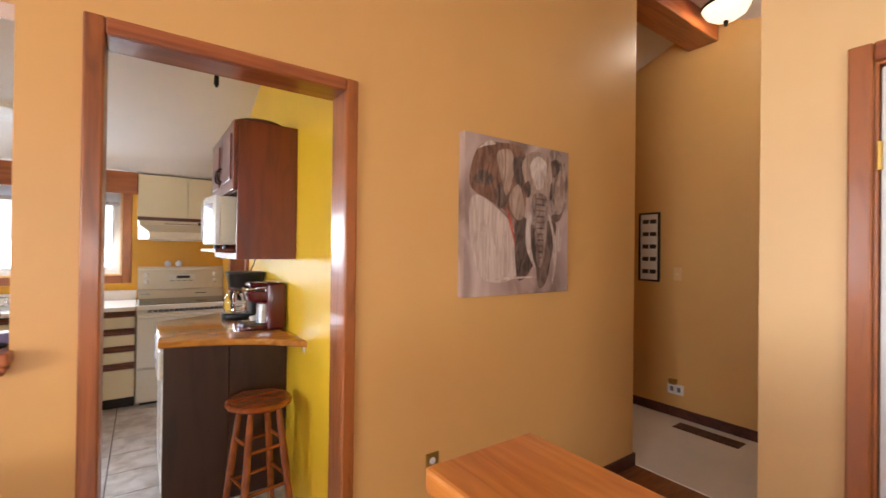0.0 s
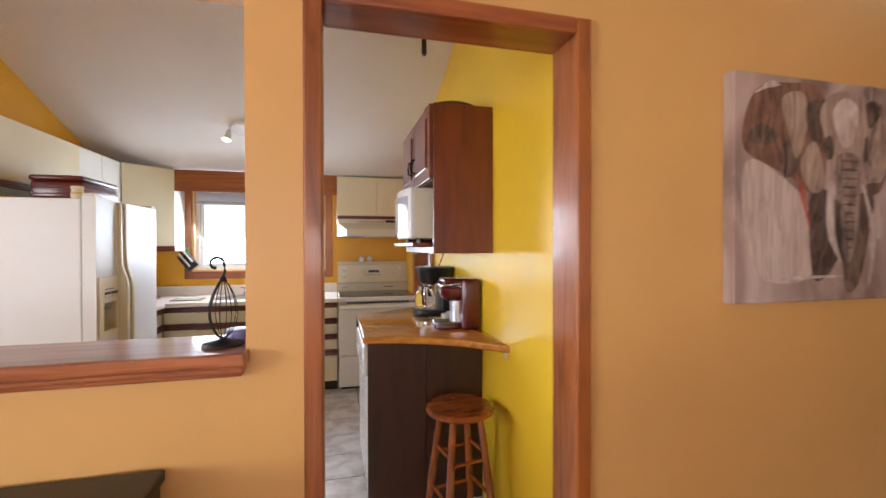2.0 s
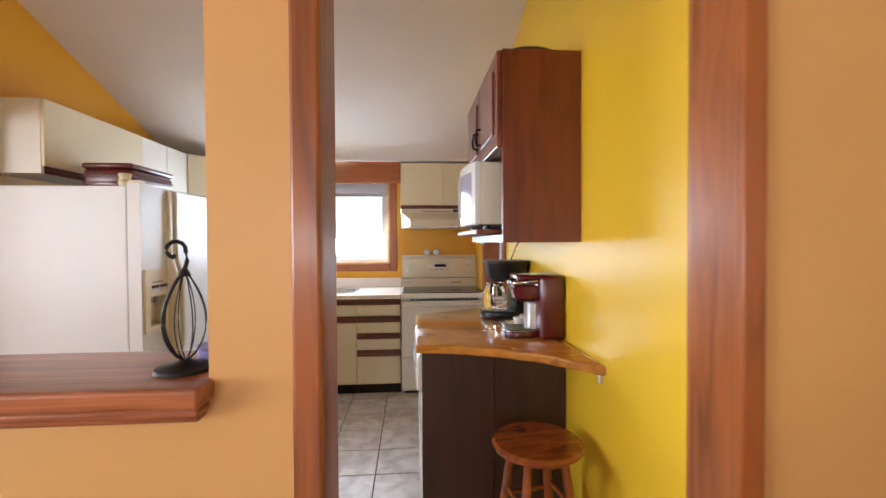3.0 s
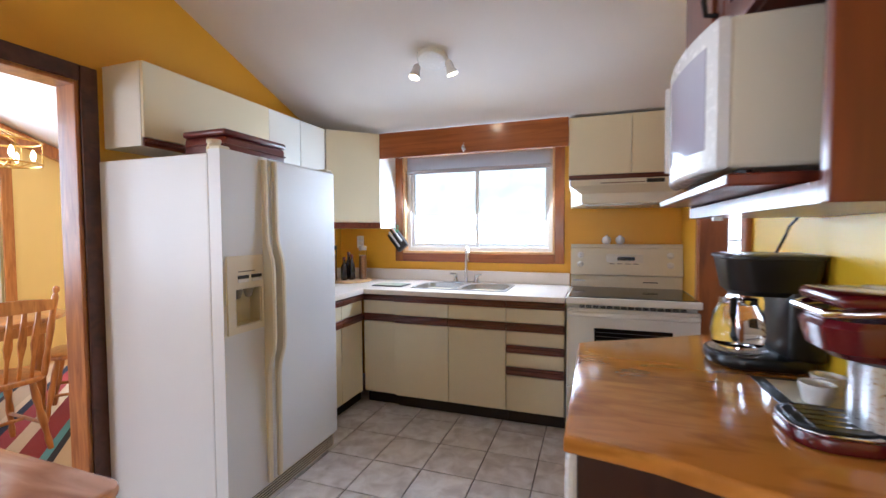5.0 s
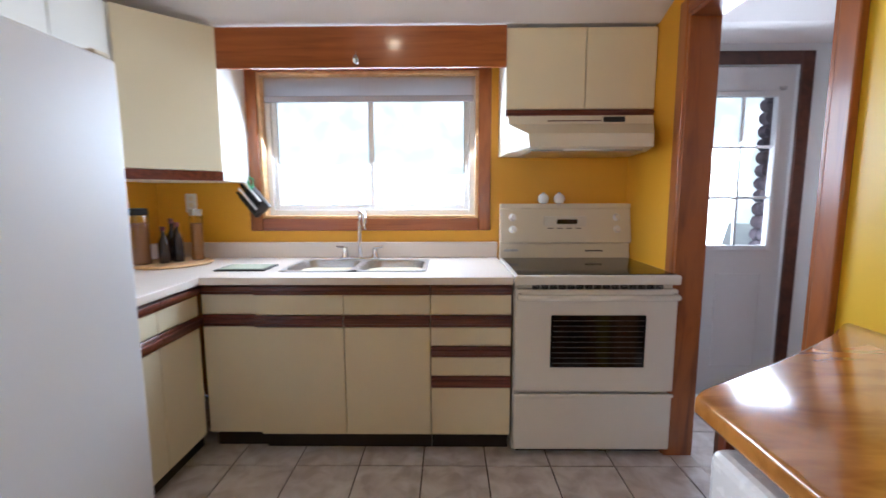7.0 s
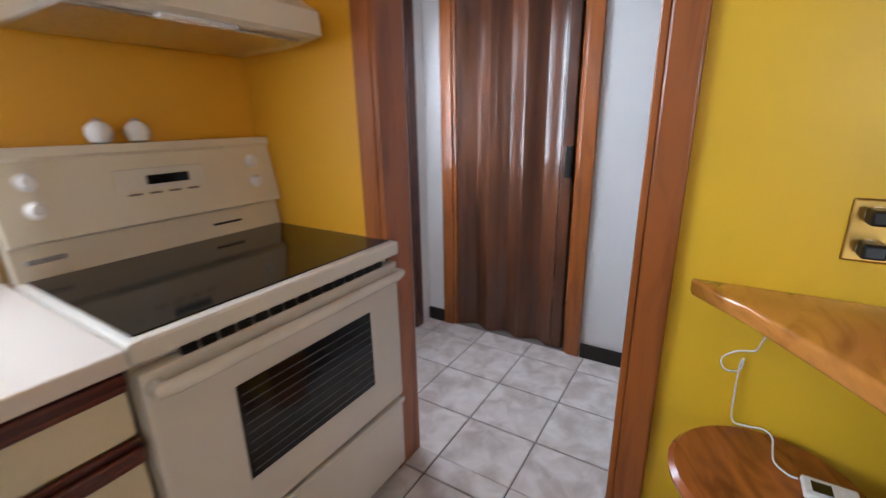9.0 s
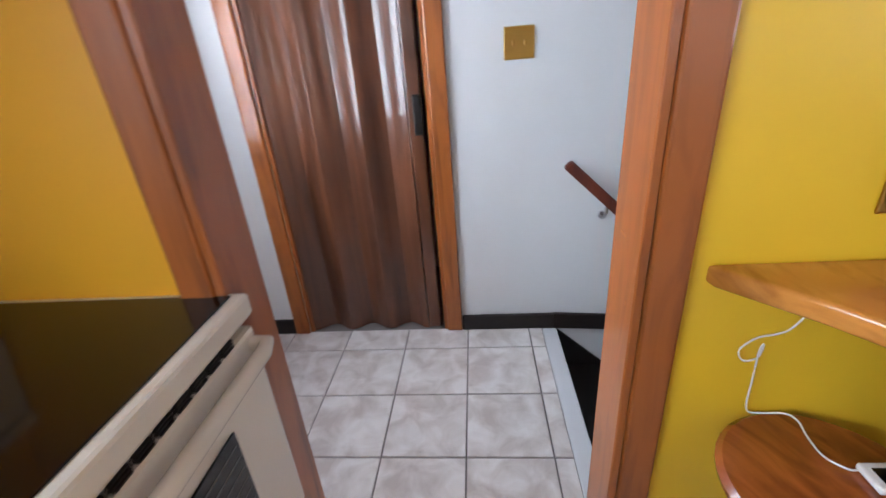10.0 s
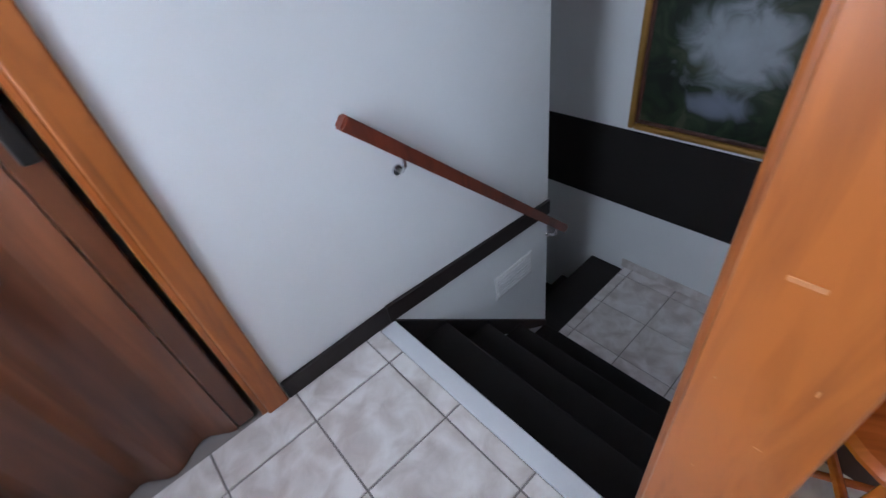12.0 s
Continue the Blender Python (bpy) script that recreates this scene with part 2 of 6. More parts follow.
def prism(bm, pts, z0, z1, r=0.0, seg=2):
    lo = [bm.verts.new((x, y, z0)) for x, y in pts]
    hi = [bm.verts.new((x, y, z1)) for x, y in pts]
    n = len(pts)
    fs = [bm.faces.new(lo[::-1]), bm.faces.new(hi)] + [bm.faces.new((lo[k], lo[(k + 1) % n], hi[(k + 1) % n], hi[k])) for k in range(n)]
    bmesh.ops.recalc_face_normals(bm, faces=fs)
    if r:
        es = [e for e in bm.edges if abs(e.verts[0].co.z - e.verts[1].co.z) < 1e-6]
        bmesh.ops.bevel(bm, geom=es, offset=r, segments=seg, affect="EDGES", profile=0.5)
    return bm


def tube(bm, pts, r, n=8):
    """A round bar along points."""
    pts = [Vector(p) for p in pts]
    rings = []
    up = Vector((0, 0, 1))
    for k, p in enumerate(pts):
        d = (pts[min(k + 1, len(pts) - 1)] - pts[max(k - 1, 0)]).normalized()
        side = d.cross(up)
        if side.length < 0.05:
            side = d.cross(Vector((1, 0, 0)))
        side.normalize()
        over = side.cross(d)
        rings.append([bm.verts.new(p + r * (math.cos(2 * math.pi * j / n) * side + math.sin(2 * math.pi * j / n) * over)) for j in range(n)])
    for a, b in zip(rings, rings[1:]):
        for j in range(n):
            bm.faces.new((a[j], a[(j + 1) % n], b[(j + 1) % n], b[j]))
    bm.faces.new(rings[0][::-1])
    bm.faces.new(rings[-1])
    return bm


def mesh_of(name, bm, materials, smooth=False):
    bmesh.ops.recalc_face_normals(bm, faces=bm.faces)
    me = bpy.data.meshes.new(name)
    bm.to_mesh(me)
    bm.free()
    for m in materials if isinstance(materials, (list, tuple)) else [materials]:
        me.materials.append(m)
    if smooth:
        for p in me.polygons:
            p.use_smooth = True
        me.set_sharp_from_angle(angle=radians(35))
    return me


def thing(name, at, label, category, group="", kind=""):
    ob = new(name)
    ob.empty_display_size = 0.05
    ob.location = at
    return tagged(ob, label, category, group, kind)


def root_at(ob):
    p = Vector((0, 0, 0))
    while ob:
        p += ob.location
        ob = ob.parent
    return p


def part(name, bm, material, parent, label="", smooth=False):
    """One mesh object under a thing or a part; the bmesh is in world metres."""
    off = root_at(parent)
    bmesh.ops.translate(bm, verts=bm.verts, vec=-off)
    ob = new(name, mesh_of(name, bm, material, smooth))
    ob.parent = parent
    return tagged(ob, label)


def solid(name, bm, material, label, category, group="", kind="", smooth=False, at=None):
    """A thing of one mesh."""
    if at is not None:
        bmesh.ops.translate(bm, verts=bm.verts, vec=-Vector(at))
    ob = new(name, mesh_of(name, bm, material, smooth))
    if at is not None:
        ob.location = at
    return tagged(ob, label, category, group, kind)


def B(*a, **k):
    return box(bmesh.new(), *a, **k)


def C(*a, **k):
    return cyl(bmesh.new(), *a, **k)


# ---- structure ----
RIDGE_Y, EAVE_Y, EAVE_Z, SLOPE = 1.8, 5.145, 2.16, 0.37


def roof(y):
    if y >= EAVE_Y:
        return EAVE_Z
    if y >= RIDGE_Y:
        return EAVE_Z + SLOPE * (EAVE_Y - y)
    return EAVE_Z + SLOPE * (EAVE_Y - RIDGE_Y) - 0.34 * (RIDGE_Y - y)


def wall(name, axis, p0, p1, a0, a1, holes, mats, label, z0=0.0, top=None):
    """A wall from p0 to p1 across axis ('x' or 'y'), from a0 to a1 along the other, up to the roof; mats: its low and high side."""
    bm = bmesh.new()
    cuts = sorted({a0, a1, *[h[0] for h in holes], *[h[1] for h in holes], *([v for v in (RIDGE_Y, EAVE_Y) if axis == "x" and a0 < v < a1])})
    for s, e in zip(cuts, cuts[1:]):
        spans, z = [], z0
        for h in sorted((h for h in holes if h[0] <= s + 1e-6 and h[1] >= e - 1e-6), key=lambda h: h[2]):
            spans.append((z, h[2], h[2]))
            z = h[3]
        hs, he = (roof(s), roof(e)) if axis == "x" else (roof((p0 + p1) / 2),) * 2
        if top is not None:
            hs = he = top
        spans.append((z, hs + 0.012, he + 0.012))
        for lo, ts, te in spans:
            if ts - lo < 1e-4:
                continue
            vs = [(p, a, zz) for p in (p0, p1) for a, zz in ((s, lo), (e, lo), (e, te), (s, ts))]
            v = [bm.verts.new((p, a, zz) if axis == "x" else (a, p, zz)) for p, a, zz in vs]
            for f in ((0, 1, 2, 3), (7, 6, 5, 4), (0, 4, 5, 1), (1, 5, 6, 2), (2, 6, 7, 3), (3, 7, 4, 0)):
                bm.faces.new([v[k] for k in f])
    bmesh.ops.recalc_face_normals(bm, faces=bm.faces)
    k = 0 if axis == "x" else 1
    for f in bm.faces:
        f.material_index = 1 if f.normal[k] > 0.5 else 0
    return solid(name, bm, mats, label, "wall", kind="structure")


wall("wall_south_kitchen", "y", 1.735, 1.855, -2.0, 2.98, [(-1.5, -0.045, 1.115, 2.09), (0.13, 0.918, 0.0, 2.083)], [TAN, YELLOW], "tan painted wall with a doorway and a pass-through")
wall("wall_north_hall", "y", 5.46, 5.62, 1.04, 2.98, [(1.1, 1.96, 0.0, 2.04)], [WHITEWALL, WHITEWALL], "white outer wall with the back door")
wall("wall_north_dining", "y", 5.46, 5.62, -5.2, -1.95, [], [DININGWALL, WHITEWALL], "pale yellow dining room wall")
wall("wall_north", "y", 5.46, 5.62, -1.95, 1.04, [(-1.24, 0.085, 1.15, 2.02)], [OCHRE, WHITEWALL], "ochre painted outer wall with a window")
wall("wall_east_kitchen", "x", 0.985, 1.1, 1.857, 4.84, [(4.07, 4.84, 0.0, 2.08)], [YELLOW, WHITEWALL], "yellow painted wall with a doorway to the back hall")
# end piece of the yellow east wall, coloured ochre like the north wall
wall("wall_east_stub", "x", 0.985, 1.1, 4.84, 5.458, [], [OCHRE, WHITEWALL], "ochre wall end between the stove and the back hall doorway")
wall("wall_stair_west", "x", 0.99, 1.095, 1.95, 4.0, [], [WHITEWALL, WHITEWALL], "white wall below the kitchen floor beside the stairs", z0=-1.0, top=-0.115)
wall("wall_west_kitchen", "x", -2.01, -1.89, 1.857, 5.458, [(1.95, 3.28, 0.0, 2.045)], [DININGWALL, OCHRE], "ochre painted wall with a wide doorway to the dining room")
# the opening from -2.4 to 0.2 is unseen, added for the west fill lamp
wall("wall_west", "x", -5.2, -5.05, -3.5, 5.458, [(-2.4, 0.2, 0.7, 2.2), (1.0, 4.44, 0.55, 2.35)], [DININGWALL, DININGWALL], "pale yellow outer gable wall with the dining window and an added unseen one")
wall("wall_south", "y", -3.65, -3.5, -5.2, 4.25, [(-2.2, 1.4, 0.6, 1.5)], [TAN, TAN], "tan outer wall with a wide window")
wall("wall_hall_east", "x", 2.14, 2.26, 2.98, 5.458, [(4.53, 5.26, 0.0, 2.04)], [WHITEWALL, WHITEWALL], "white wall with a folding door opening")
wall("wall_hall_lower", "x", 2.141, 2.259, 2.98, 4.0, [], [WHITEWALL, WHITEWALL], "white wall beside the stairs", z0=-0.95, top=-0.013)
wall("wall_closet", "x", 2.14, 2.26, -3.498, 0.74, [(-0.41, 0.435, 0.0, 2.05)], [CREAMWALL, CREAMWALL], "light tan wall with a white door")
wall("wall_closet_end", "y", 0.62, 0.74, 2.262, 3.2, [], [CREAMWALL, CREAMWALL], "light tan end wall")
wall("wall_corridor", "x", 4.1, 4.25, -3.498, 3.4, [], [TAN, TAN], "tan corridor wall")
wall("wall_corridor_end", "y", 3.4, 3.5, 2.88, 4.25, [], [TAN, TAN], "tan wall at the corridor's end")
wall("wall_corridor_side", "x", 2.88, 2.98, 1.857, 3.4, [], [WHITEWALL, TAN], "tan wall along the corridor", z0=-1.9)
wall("wall_stair_south", "y", 2.08, 2.2, 1.1, 2.878, [], [WHITEWALL, WHITEWALL], "white wall at the foot of the stairs", z0=-1.9)
wall("wall_stair_east_side", "y", 2.98, 3.1, 2.262, 2.878, [], [WHITEWALL, WHITEWALL], "white wall beside the lower stairs", z0=-1.9)
wall("wall_closet_back", "x", 2.85, 2.95, 4.3, 5.458, [], [WHITEWALL, WHITEWALL], "white closet back wall")
wall("wall_closet_side", "y", 4.2, 4.3, 2.262, 2.95, [], [WHITEWALL, WHITEWALL], "white closet side wall")

bm = bmesh.new()
ys = [5.7, EAVE_Y, RIDGE_Y, -3.7]
for x0, x1 in ((-5.3, 4.4),):
    for a, b in zip(ys, ys[1:]):
        v = [bm.verts.new(p) for p in ((x0, a, roof(a)), (x1, a, roof(a)), (x1, b, roof(b)), (x0, b, roof(b)))]
        w = [bm.verts.new(p.co + Vector((0, 0, 0.15))) for p in v]
        for f in ((v[0], v[1], v[2], v[3]), (w[3], w[2], w[1], w[0]), *[(v[k], v[(k + 1) % 4], w[(k + 1) % 4], w[k]) for k in range(4)]):
            bm.faces.new(f)
solid("ceiling", bm, CEIL, "white painted sloped ceiling rising to a ridge", "ceiling", kind="structure")
solid("ridge_beam", B(2.982, 4.1, 1.68, 1.92, 3.19, 3.39, r=0.006), TRIMX, "dark stained wooden ridge beam under the ceiling", "beam", kind="structure")

solid("ground", B(-60, 60, -60, 60, -2.2, -2.0), plain("pale_gravel", srgb(198, 198, 188), 0.9, vary=0.15, grain=8), "pale gravel ground around the house", "ground", kind="structure")
solid("floor_living", B(-5.2, 3.0, -3.5, 1.855, -0.12, 0.0), FLOORWOOD, "dark brown wooden living room floor", "floor", kind="structure")
solid("floor_dining", B(-5.2, -1.95, 1.856, 5.46, -0.12, 0.0), OAKFLOOR, "orange oak dining room floor", "floor", kind="structure")
solid("floor_corridor", B(3.002, 4.1, -3.5, 3.4, -0.12, 0.006), CARPET, "pale beige carpet in the corridor", "carpet", kind="structure")
floor_kitchen = solid("floor_kitchen", B(-1.949, 1.1, 1.856, 5.46, -0.12, -0.004), GROUT, "stone-look ceramic tile kitchen floor", "floor", kind="structure")
floor_hall = solid("floor_hall", B(1.101, 2.9, 3.99, 5.46, -0.12, -0.004), HALLGROUT, "pale stone-look ceramic tile hall floor", "floor", kind="structure")
floor_landing = solid("floor_landing", B(1.1, 2.04, 2.2, 2.98, -1.1, -0.954), HALLGROUT, "stone-look tiled stair landing", "floor", kind="structure")

# stairs down from the hall to the landing and on to the east
stairs = thing("staircase", (1.62, 3.5, -0.95), "dark carpeted stairs going down to a tiled landing", "stairs", kind="structure")
for k in range(4):
    y1 = 3.986 - 0.2525 * k
    part("step", B(1.101, 2.139, y1 - 0.2525, y1 + 0.002, -1.1, -0.2365 * (k + 1), r=0.012, seg=2), DARKSTEP, stairs)
for k in range(3):
    x0 = 2.042 + 0.255 * k
    part("step", B(x0, x0 + 0.255, 2.202, 2.978, -1.9, -0.955 - 0.19 * k - (0.19 if k else 0.02), r=0.012, seg=2), DARKSTEP, stairs)


# ---- trim ----
def casing(name, axis, p, d, a0, a1, top, w, label, mat_v=TRIM, bottom=0.0, sill=False, group=""):
    """Door or window casing on the face at p, standing out by d, round the opening a0 to a1."""
    root = thing(name, (p, (a0 + a1) / 2, bottom) if axis == "x" else ((a0 + a1) / 2, p, bottom), label, "door casing" if not sill else "window casing", group, "structure")
    lo, hi = min(p, p + d), max(p, p + d)

    def at(u0, u1, z0, z1, m, nm):
        bb = B(lo, hi, u0, u1, z0, z1, r=0.006, seg=2) if axis == "x" else B(u0, u1, lo, hi, z0, z1, r=0.006, seg=2)
        part(nm, bb, m, root)
    at(a0 - w, a0, bottom - (w if sill else 0), top + w, mat_v, "side_board")
    at(a1, a1 + w, bottom - (w if sill else 0), top + w, mat_v, "side_board")
    level = (TRIMY if axis == "x" else TRIMX) if mat_v is TRIM else mat_v
    at(a0 + 0.001, a1 - 0.001, top, top + w, level, "head_board")
    if sill:
        at(a0 + 0.001, a1 - 0.001, bottom - w, bottom, level, "bottom_board")
    return root


def jamb(root, axis, p0, p1, a0, a1, top, t=0.018, mat_v=TRIM, bottom=None):
    """Lining boards through the wall's thickness."""
    for u0, u1 in ((a0, a0 + t), (a1 - t, a1)):
        bb = B(p0, p1, u0, u1, bottom or 0, top, r=0.003) if axis == "x" else B(u0, u1, p0, p1, bottom or 0, top, r=0.003)
        part("jamb", bb, mat_v, root)
    lv = (TRIMX if axis == "x" else TRIMX) if mat_v is TRIM else mat_v
    bb = B(p0, p1, a0 + t, a1 - t, top - t, top, r=0.003) if axis == "x" else B(a0 + t, a1 - t, p0, p1, top - t, top, r=0.003)
    part("head_jamb", bb, lv, root)
    if bottom:
        bb = B(p0, p1, a0 + t, a1 - t, bottom, bottom + t, r=0.003) if axis == "x" else B(a0 + t, a1 - t, p0, p1, bottom, bottom + t, r=0.003)
        part("sill_board", bb, lv, root)


r = casing("trim_kitchen_doorway", "y", 1.735, -0.02, 0.148, 0.9, 2.065, 0.05, "red-brown stained wood casing round the kitchen doorway")
jamb(r, "y", 1.73, 1.86, 0.13, 0.918, 2.083)
r = casing("trim_kitchen_doorway_inside", "y", 1.855, 0.018, 0.148, 0.9, 2.065, 0.05, "red-brown stained wood casing on the kitchen side")
r = casing("trim_back_hall_doorway", "x", 0.985, -0.024, 4.07, 4.84, 2.08, 0.068, "stained wood casing round the back hall doorway")
jamb(r, "x", 0.966, 1.105, 4.07, 4.84, 2.08)
SCUFF = plain("scuffed_wood", srgb(178, 118, 74), 0.6, vary=0.2)
for sx, sz, sw, sh in ((1.035, 0.97, 0.03, 0.006), (1.01, 0.72, 0.009, 0.002), (1.06, 0.6, 0.004, 0.003), (1.0, 0.85, 0.003, 0.009), (1.08, 0.8, 0.003, 0.003)):
    part("scuff_mark", B(sx, sx + sw, 4.0875, 4.0886, sz, sz + sh, r=0.0004), SCUFF, r, "pale scuff in the varnish")
casing("trim_back_hall_doorway_hall_side", "x", 1.1, 0.018, 4.07, 4.84, 2.08, 0.07, "stained wood casing facing the back hall")
r = casing("trim_dining_doorway", "x", -1.89, 0.02, 1.95, 3.28, 2.045, 0.075, "dark stained wood casing round the dining doorway", DARKTRIM)
jamb(r, "x", -2.015, -1.885, 1.95, 3.28, 2.045, mat_v=CHAIRWOOD)
r = casing("trim_folding_door", "x", 2.14, -0.02, 4.53, 5.26, 2.04, 0.075, "stained wood casing round the folding door")
jamb(r, "x", 2.135, 2.265, 4.53, 5.26, 2.04)
r = casing("trim_outer_door", "y", 5.46, -0.02, 1.1, 1.96, 2.04, 0.075, "dark brown casing round the back door", DARKTRIM)
r = casing("trim_closet_door", "x", 2.14, -0.02, -0.41, 0.435, 2.05, 0.06, "red-brown stained casing round a white door")
jamb(r, "x", 2.136, 2.2, -0.41, 0.435, 2.05, t=0.012)
for name, bb in (
    ("baseboard_hall", B(2.122, 2.1395, 4.0, 4.452, 0.0, 0.085, r=0.004)),
    ("baseboard_hall_corner", B(2.122, 2.1395, 5.337, 5.458, 0.0, 0.085, r=0.004)),
    ("baseboard_living", B(0.95, 2.98, 1.718, 1.7345, 0.0, 0.085, r=0.004)),
    ("baseboard_corridor", B(4.082, 4.0995, 0.7, 3.4, 0.007, 0.09, r=0.004)),
    ("baseboard_living_end", B(2.9805, 2.996, 1.72, 1.86, 0.0, 0.085, r=0.004)),
):
    solid(name, bb, TOEKICK if "hall" in name else DARKTRIM, "dark stained wooden baseboard along the wall", "baseboard", kind="structure")
# sloped skirt board down the stairs
bm = bmesh.new()
v = [bm.verts.new((x, y, z)) for x in (2.124, 2.1395) for y, z in ((4.0, 0.0), (4.0, 0.085), (2.98, 0.02), (2.98, -0.06))]
for f in ((0, 1, 2, 3), (7, 6, 5, 4), (0, 4, 5, 1), (1, 5, 6, 2), (2, 6, 7, 3), (3, 7, 4, 0)):
    bm.faces.new([v[k] for k in f])
solid("stair_band", bm, TOEKICK, "dark trim board on the white stair wall", "trim", kind="structure")
bm = bmesh.new()
v = [bm.verts.new((x, y, z)) for x in (2.126, 2.1395) for y, z in ((3.99, -0.24), (3.99, 0.0), (2.985, -0.9), (2.985, -0.95))]
for f in ((0, 1, 2, 3), (7, 6, 5, 4), (0, 4, 5, 1), (1, 5, 6, 2), (2, 6, 7, 3), (3, 7, 4, 0)):
    bm.faces.new([v[k] for k in f])
solid("stair_skirt", bm, TOEKICK, "dark skirt board above the stair treads", "trim", kind="structure")
solid("landing_wall_band", B(1.102, 2.87, 2.2005, 2.222, -0.44, 0.07, r=0.004), DARKSTEP, "wide black board across the landing wall", "trim", kind="structure")
solid("tile_nosing", B(1.102, 2.12, 3.985, 4.055, -0.015, 0.004, r=0.004), TILESTRIP, "pale tile nosing at the head of the stairs", "trim", kind="structure")
solid("landing_tile_skirting", B(1.102, 2.06, 2.2005, 2.212, -0.95, -0.88, r=0.003), TILE, "tile skirting along the landing wall", "trim", kind="structure")


# ---- windows and doors ----
def slider(name, axis, p, a0, a1, z0, z1, label):
    """A sliding window: outer frame, two sashes, two panes."""
    root = thing(name, (p, (a0 + a1) / 2, z0) if axis == "x" else ((a0 + a1) / 2, p, z0), label, "window", kind="structure")

    def bar(parent, u0, u1, h0, h1, d0, d1, nm, m=WHITEPLASTIC):
        bb = B(p + d0, p + d1, u0, u1, h0, h1, r=0.003) if axis == "x" else B(u0, u1, p + d0, p + d1, h0, h1, r=0.003)
        return part(nm, bb, m, parent)
    w = 0.035
    for u0, u1, h0, h1 in ((a0, a0 + w, z0, z1), (a1 - w, a1, z0, z1), (a0 + w, a1 - w, z0, z0 + w), (a0 + w, a1 - w, z1 - w, z1)):
        bar(root, u0, u1, h0, h1, 0.0, 0.09, "frame")
    mid = (a0 + a1) / 2
    for n, (s0, s1) in enumerate(((a0 + w, mid + 0.02), (mid - 0.02, a1 - w))):
        d = 0.02 + 0.03 * n
        for u0, u1, h0, h1 in ((s0, s0 + 0.03, z0 + w, z1 - w), (s1 - 0.03, s1, z0 + w, z1 - w), (s0 + 0.03, s1 - 0.03, z0 + w, z0 + w + 0.03), (s0 + 0.03, s1 - 0.03, z1 - w - 0.03, z1 - w)):
            bar(root, u0, u1, h0, h1, d, d + 0.022, "sash")
        g = bar(root, s0 + 0.03, s1 - 0.03, z0 + w + 0.03, z1 - w - 0.03, d + 0.009, d + 0.013, "pane", GLASS)
        g.visible_shadow = False
    return root


slider("window_1", "y", 5.51, -1.222, 0.067, 1.168, 2.002, "white vinyl sliding kitchen window over the sink")
r = casing("trim_kitchen_window", "y", 5.46, -0.018, -1.24, 0.085, 2.02, 0.075, "orange stained wood casing round the kitchen window", bottom=1.15, sill=True)
jamb(r, "y", 5.455, 5.51, -1.24, 0.085, 2.02, bottom=1.15, mat_v=PALEWOOD)
blind = thing("roller_blind", (-0.58, 5.48, 1.93), "grey-white roller blind rolled up at the window's head", "blind")
part("fabric", B(-1.2, 0.045, 5.486, 5.49, 1.872, 1.985), BLIND, blind)
part("bottom_bar", B(-1.21, 0.055, 5.474, 5.498, 1.85, 1.885, r=0.006, seg=2), plain("blind_bar", srgb(168, 164, 168), 0.5), blind, "grey bottom bar")
slider("window_2", "x", -5.14, 1.02, 4.42, 0.57, 2.33, "large white dining room window")
casing("trim_dining_window", "x", -5.05, 0.02, 1.0, 4.44, 2.35, 0.09, "light wood casing round the dining window", CHAIRWOOD, bottom=0.55, sill=True)
# unseen window, added around the fill lamp that brightens the closet wall
slider("unseen_west_window", "x", -5.14, -2.38, 0.18, 0.72, 2.18, "unseen white window added in the living room's west wall")
slider("window_3", "y", -3.6, -2.18, 1.38, 0.62, 1.48, "wide living room window")
bm = bmesh.new()
v = [bm.verts.new((x, y, z)) for x in (-5.05, -4.98) for y, z in ((2.4, 2.98), (2.4, 3.1), (5.0, 2.2), (5.0, 2.08))]
for f in ((0, 1, 2, 3), (7, 6, 5, 4), (0, 4, 5, 1), (1, 5, 6, 2), (2, 6, 7, 3), (3, 7, 4, 0)):
    bm.faces.new([v[k] for k in f])
solid("dining_gable_board", bm, CHAIRWOOD, "sloping light wood board over the dining window", "trim", kind="structure")

door = thing("door_1", (1.53, 5.5, 0.0), "white panelled back door with a nine-pane window", "door", kind="structure")
bm = bmesh.new()
gx0, gx1, gz0, gz1 = 1.27, 1.865, 0.965, 1.875
for b4 in ((1.105, gx0, 0.01, 2.035), (gx1, 1.955, 0.01, 2.035), (gx0, gx1, 0.01, gz0), (gx0, gx1, gz1, 2.035)):
    box(bm, b4[0], b4[1], 5.475, 5.515, b4[2], b4[3])
body = part("door_leaf", bm, DOORWHITE, door)
for x0, x1 in ((1.22, 1.49), (1.57, 1.84)):
    part("raised_panel", B(x0, x1, 5.468, 5.4755, 0.2, 0.8, r=0.006, seg=2), DOORWHITE, body)
for x0, x1, z0, z1 in ((gx0 - 0.02, gx0 + 0.012, gz0 - 0.02, gz1 + 0.02), (gx1 - 0.012, gx1 + 0.02, gz0 - 0.02, gz1 + 0.02), (gx0 + 0.012, gx1 - 0.012, gz0 - 0.02, gz0 + 0.012), (gx0 + 0.012, gx1 - 0.012, gz1 - 0.012, gz1 + 0.02)):
    part("glazing_bead", B(x0, x1, 5.46, 5.5, z0, z1, r=0.004), DOORWHITE, body)
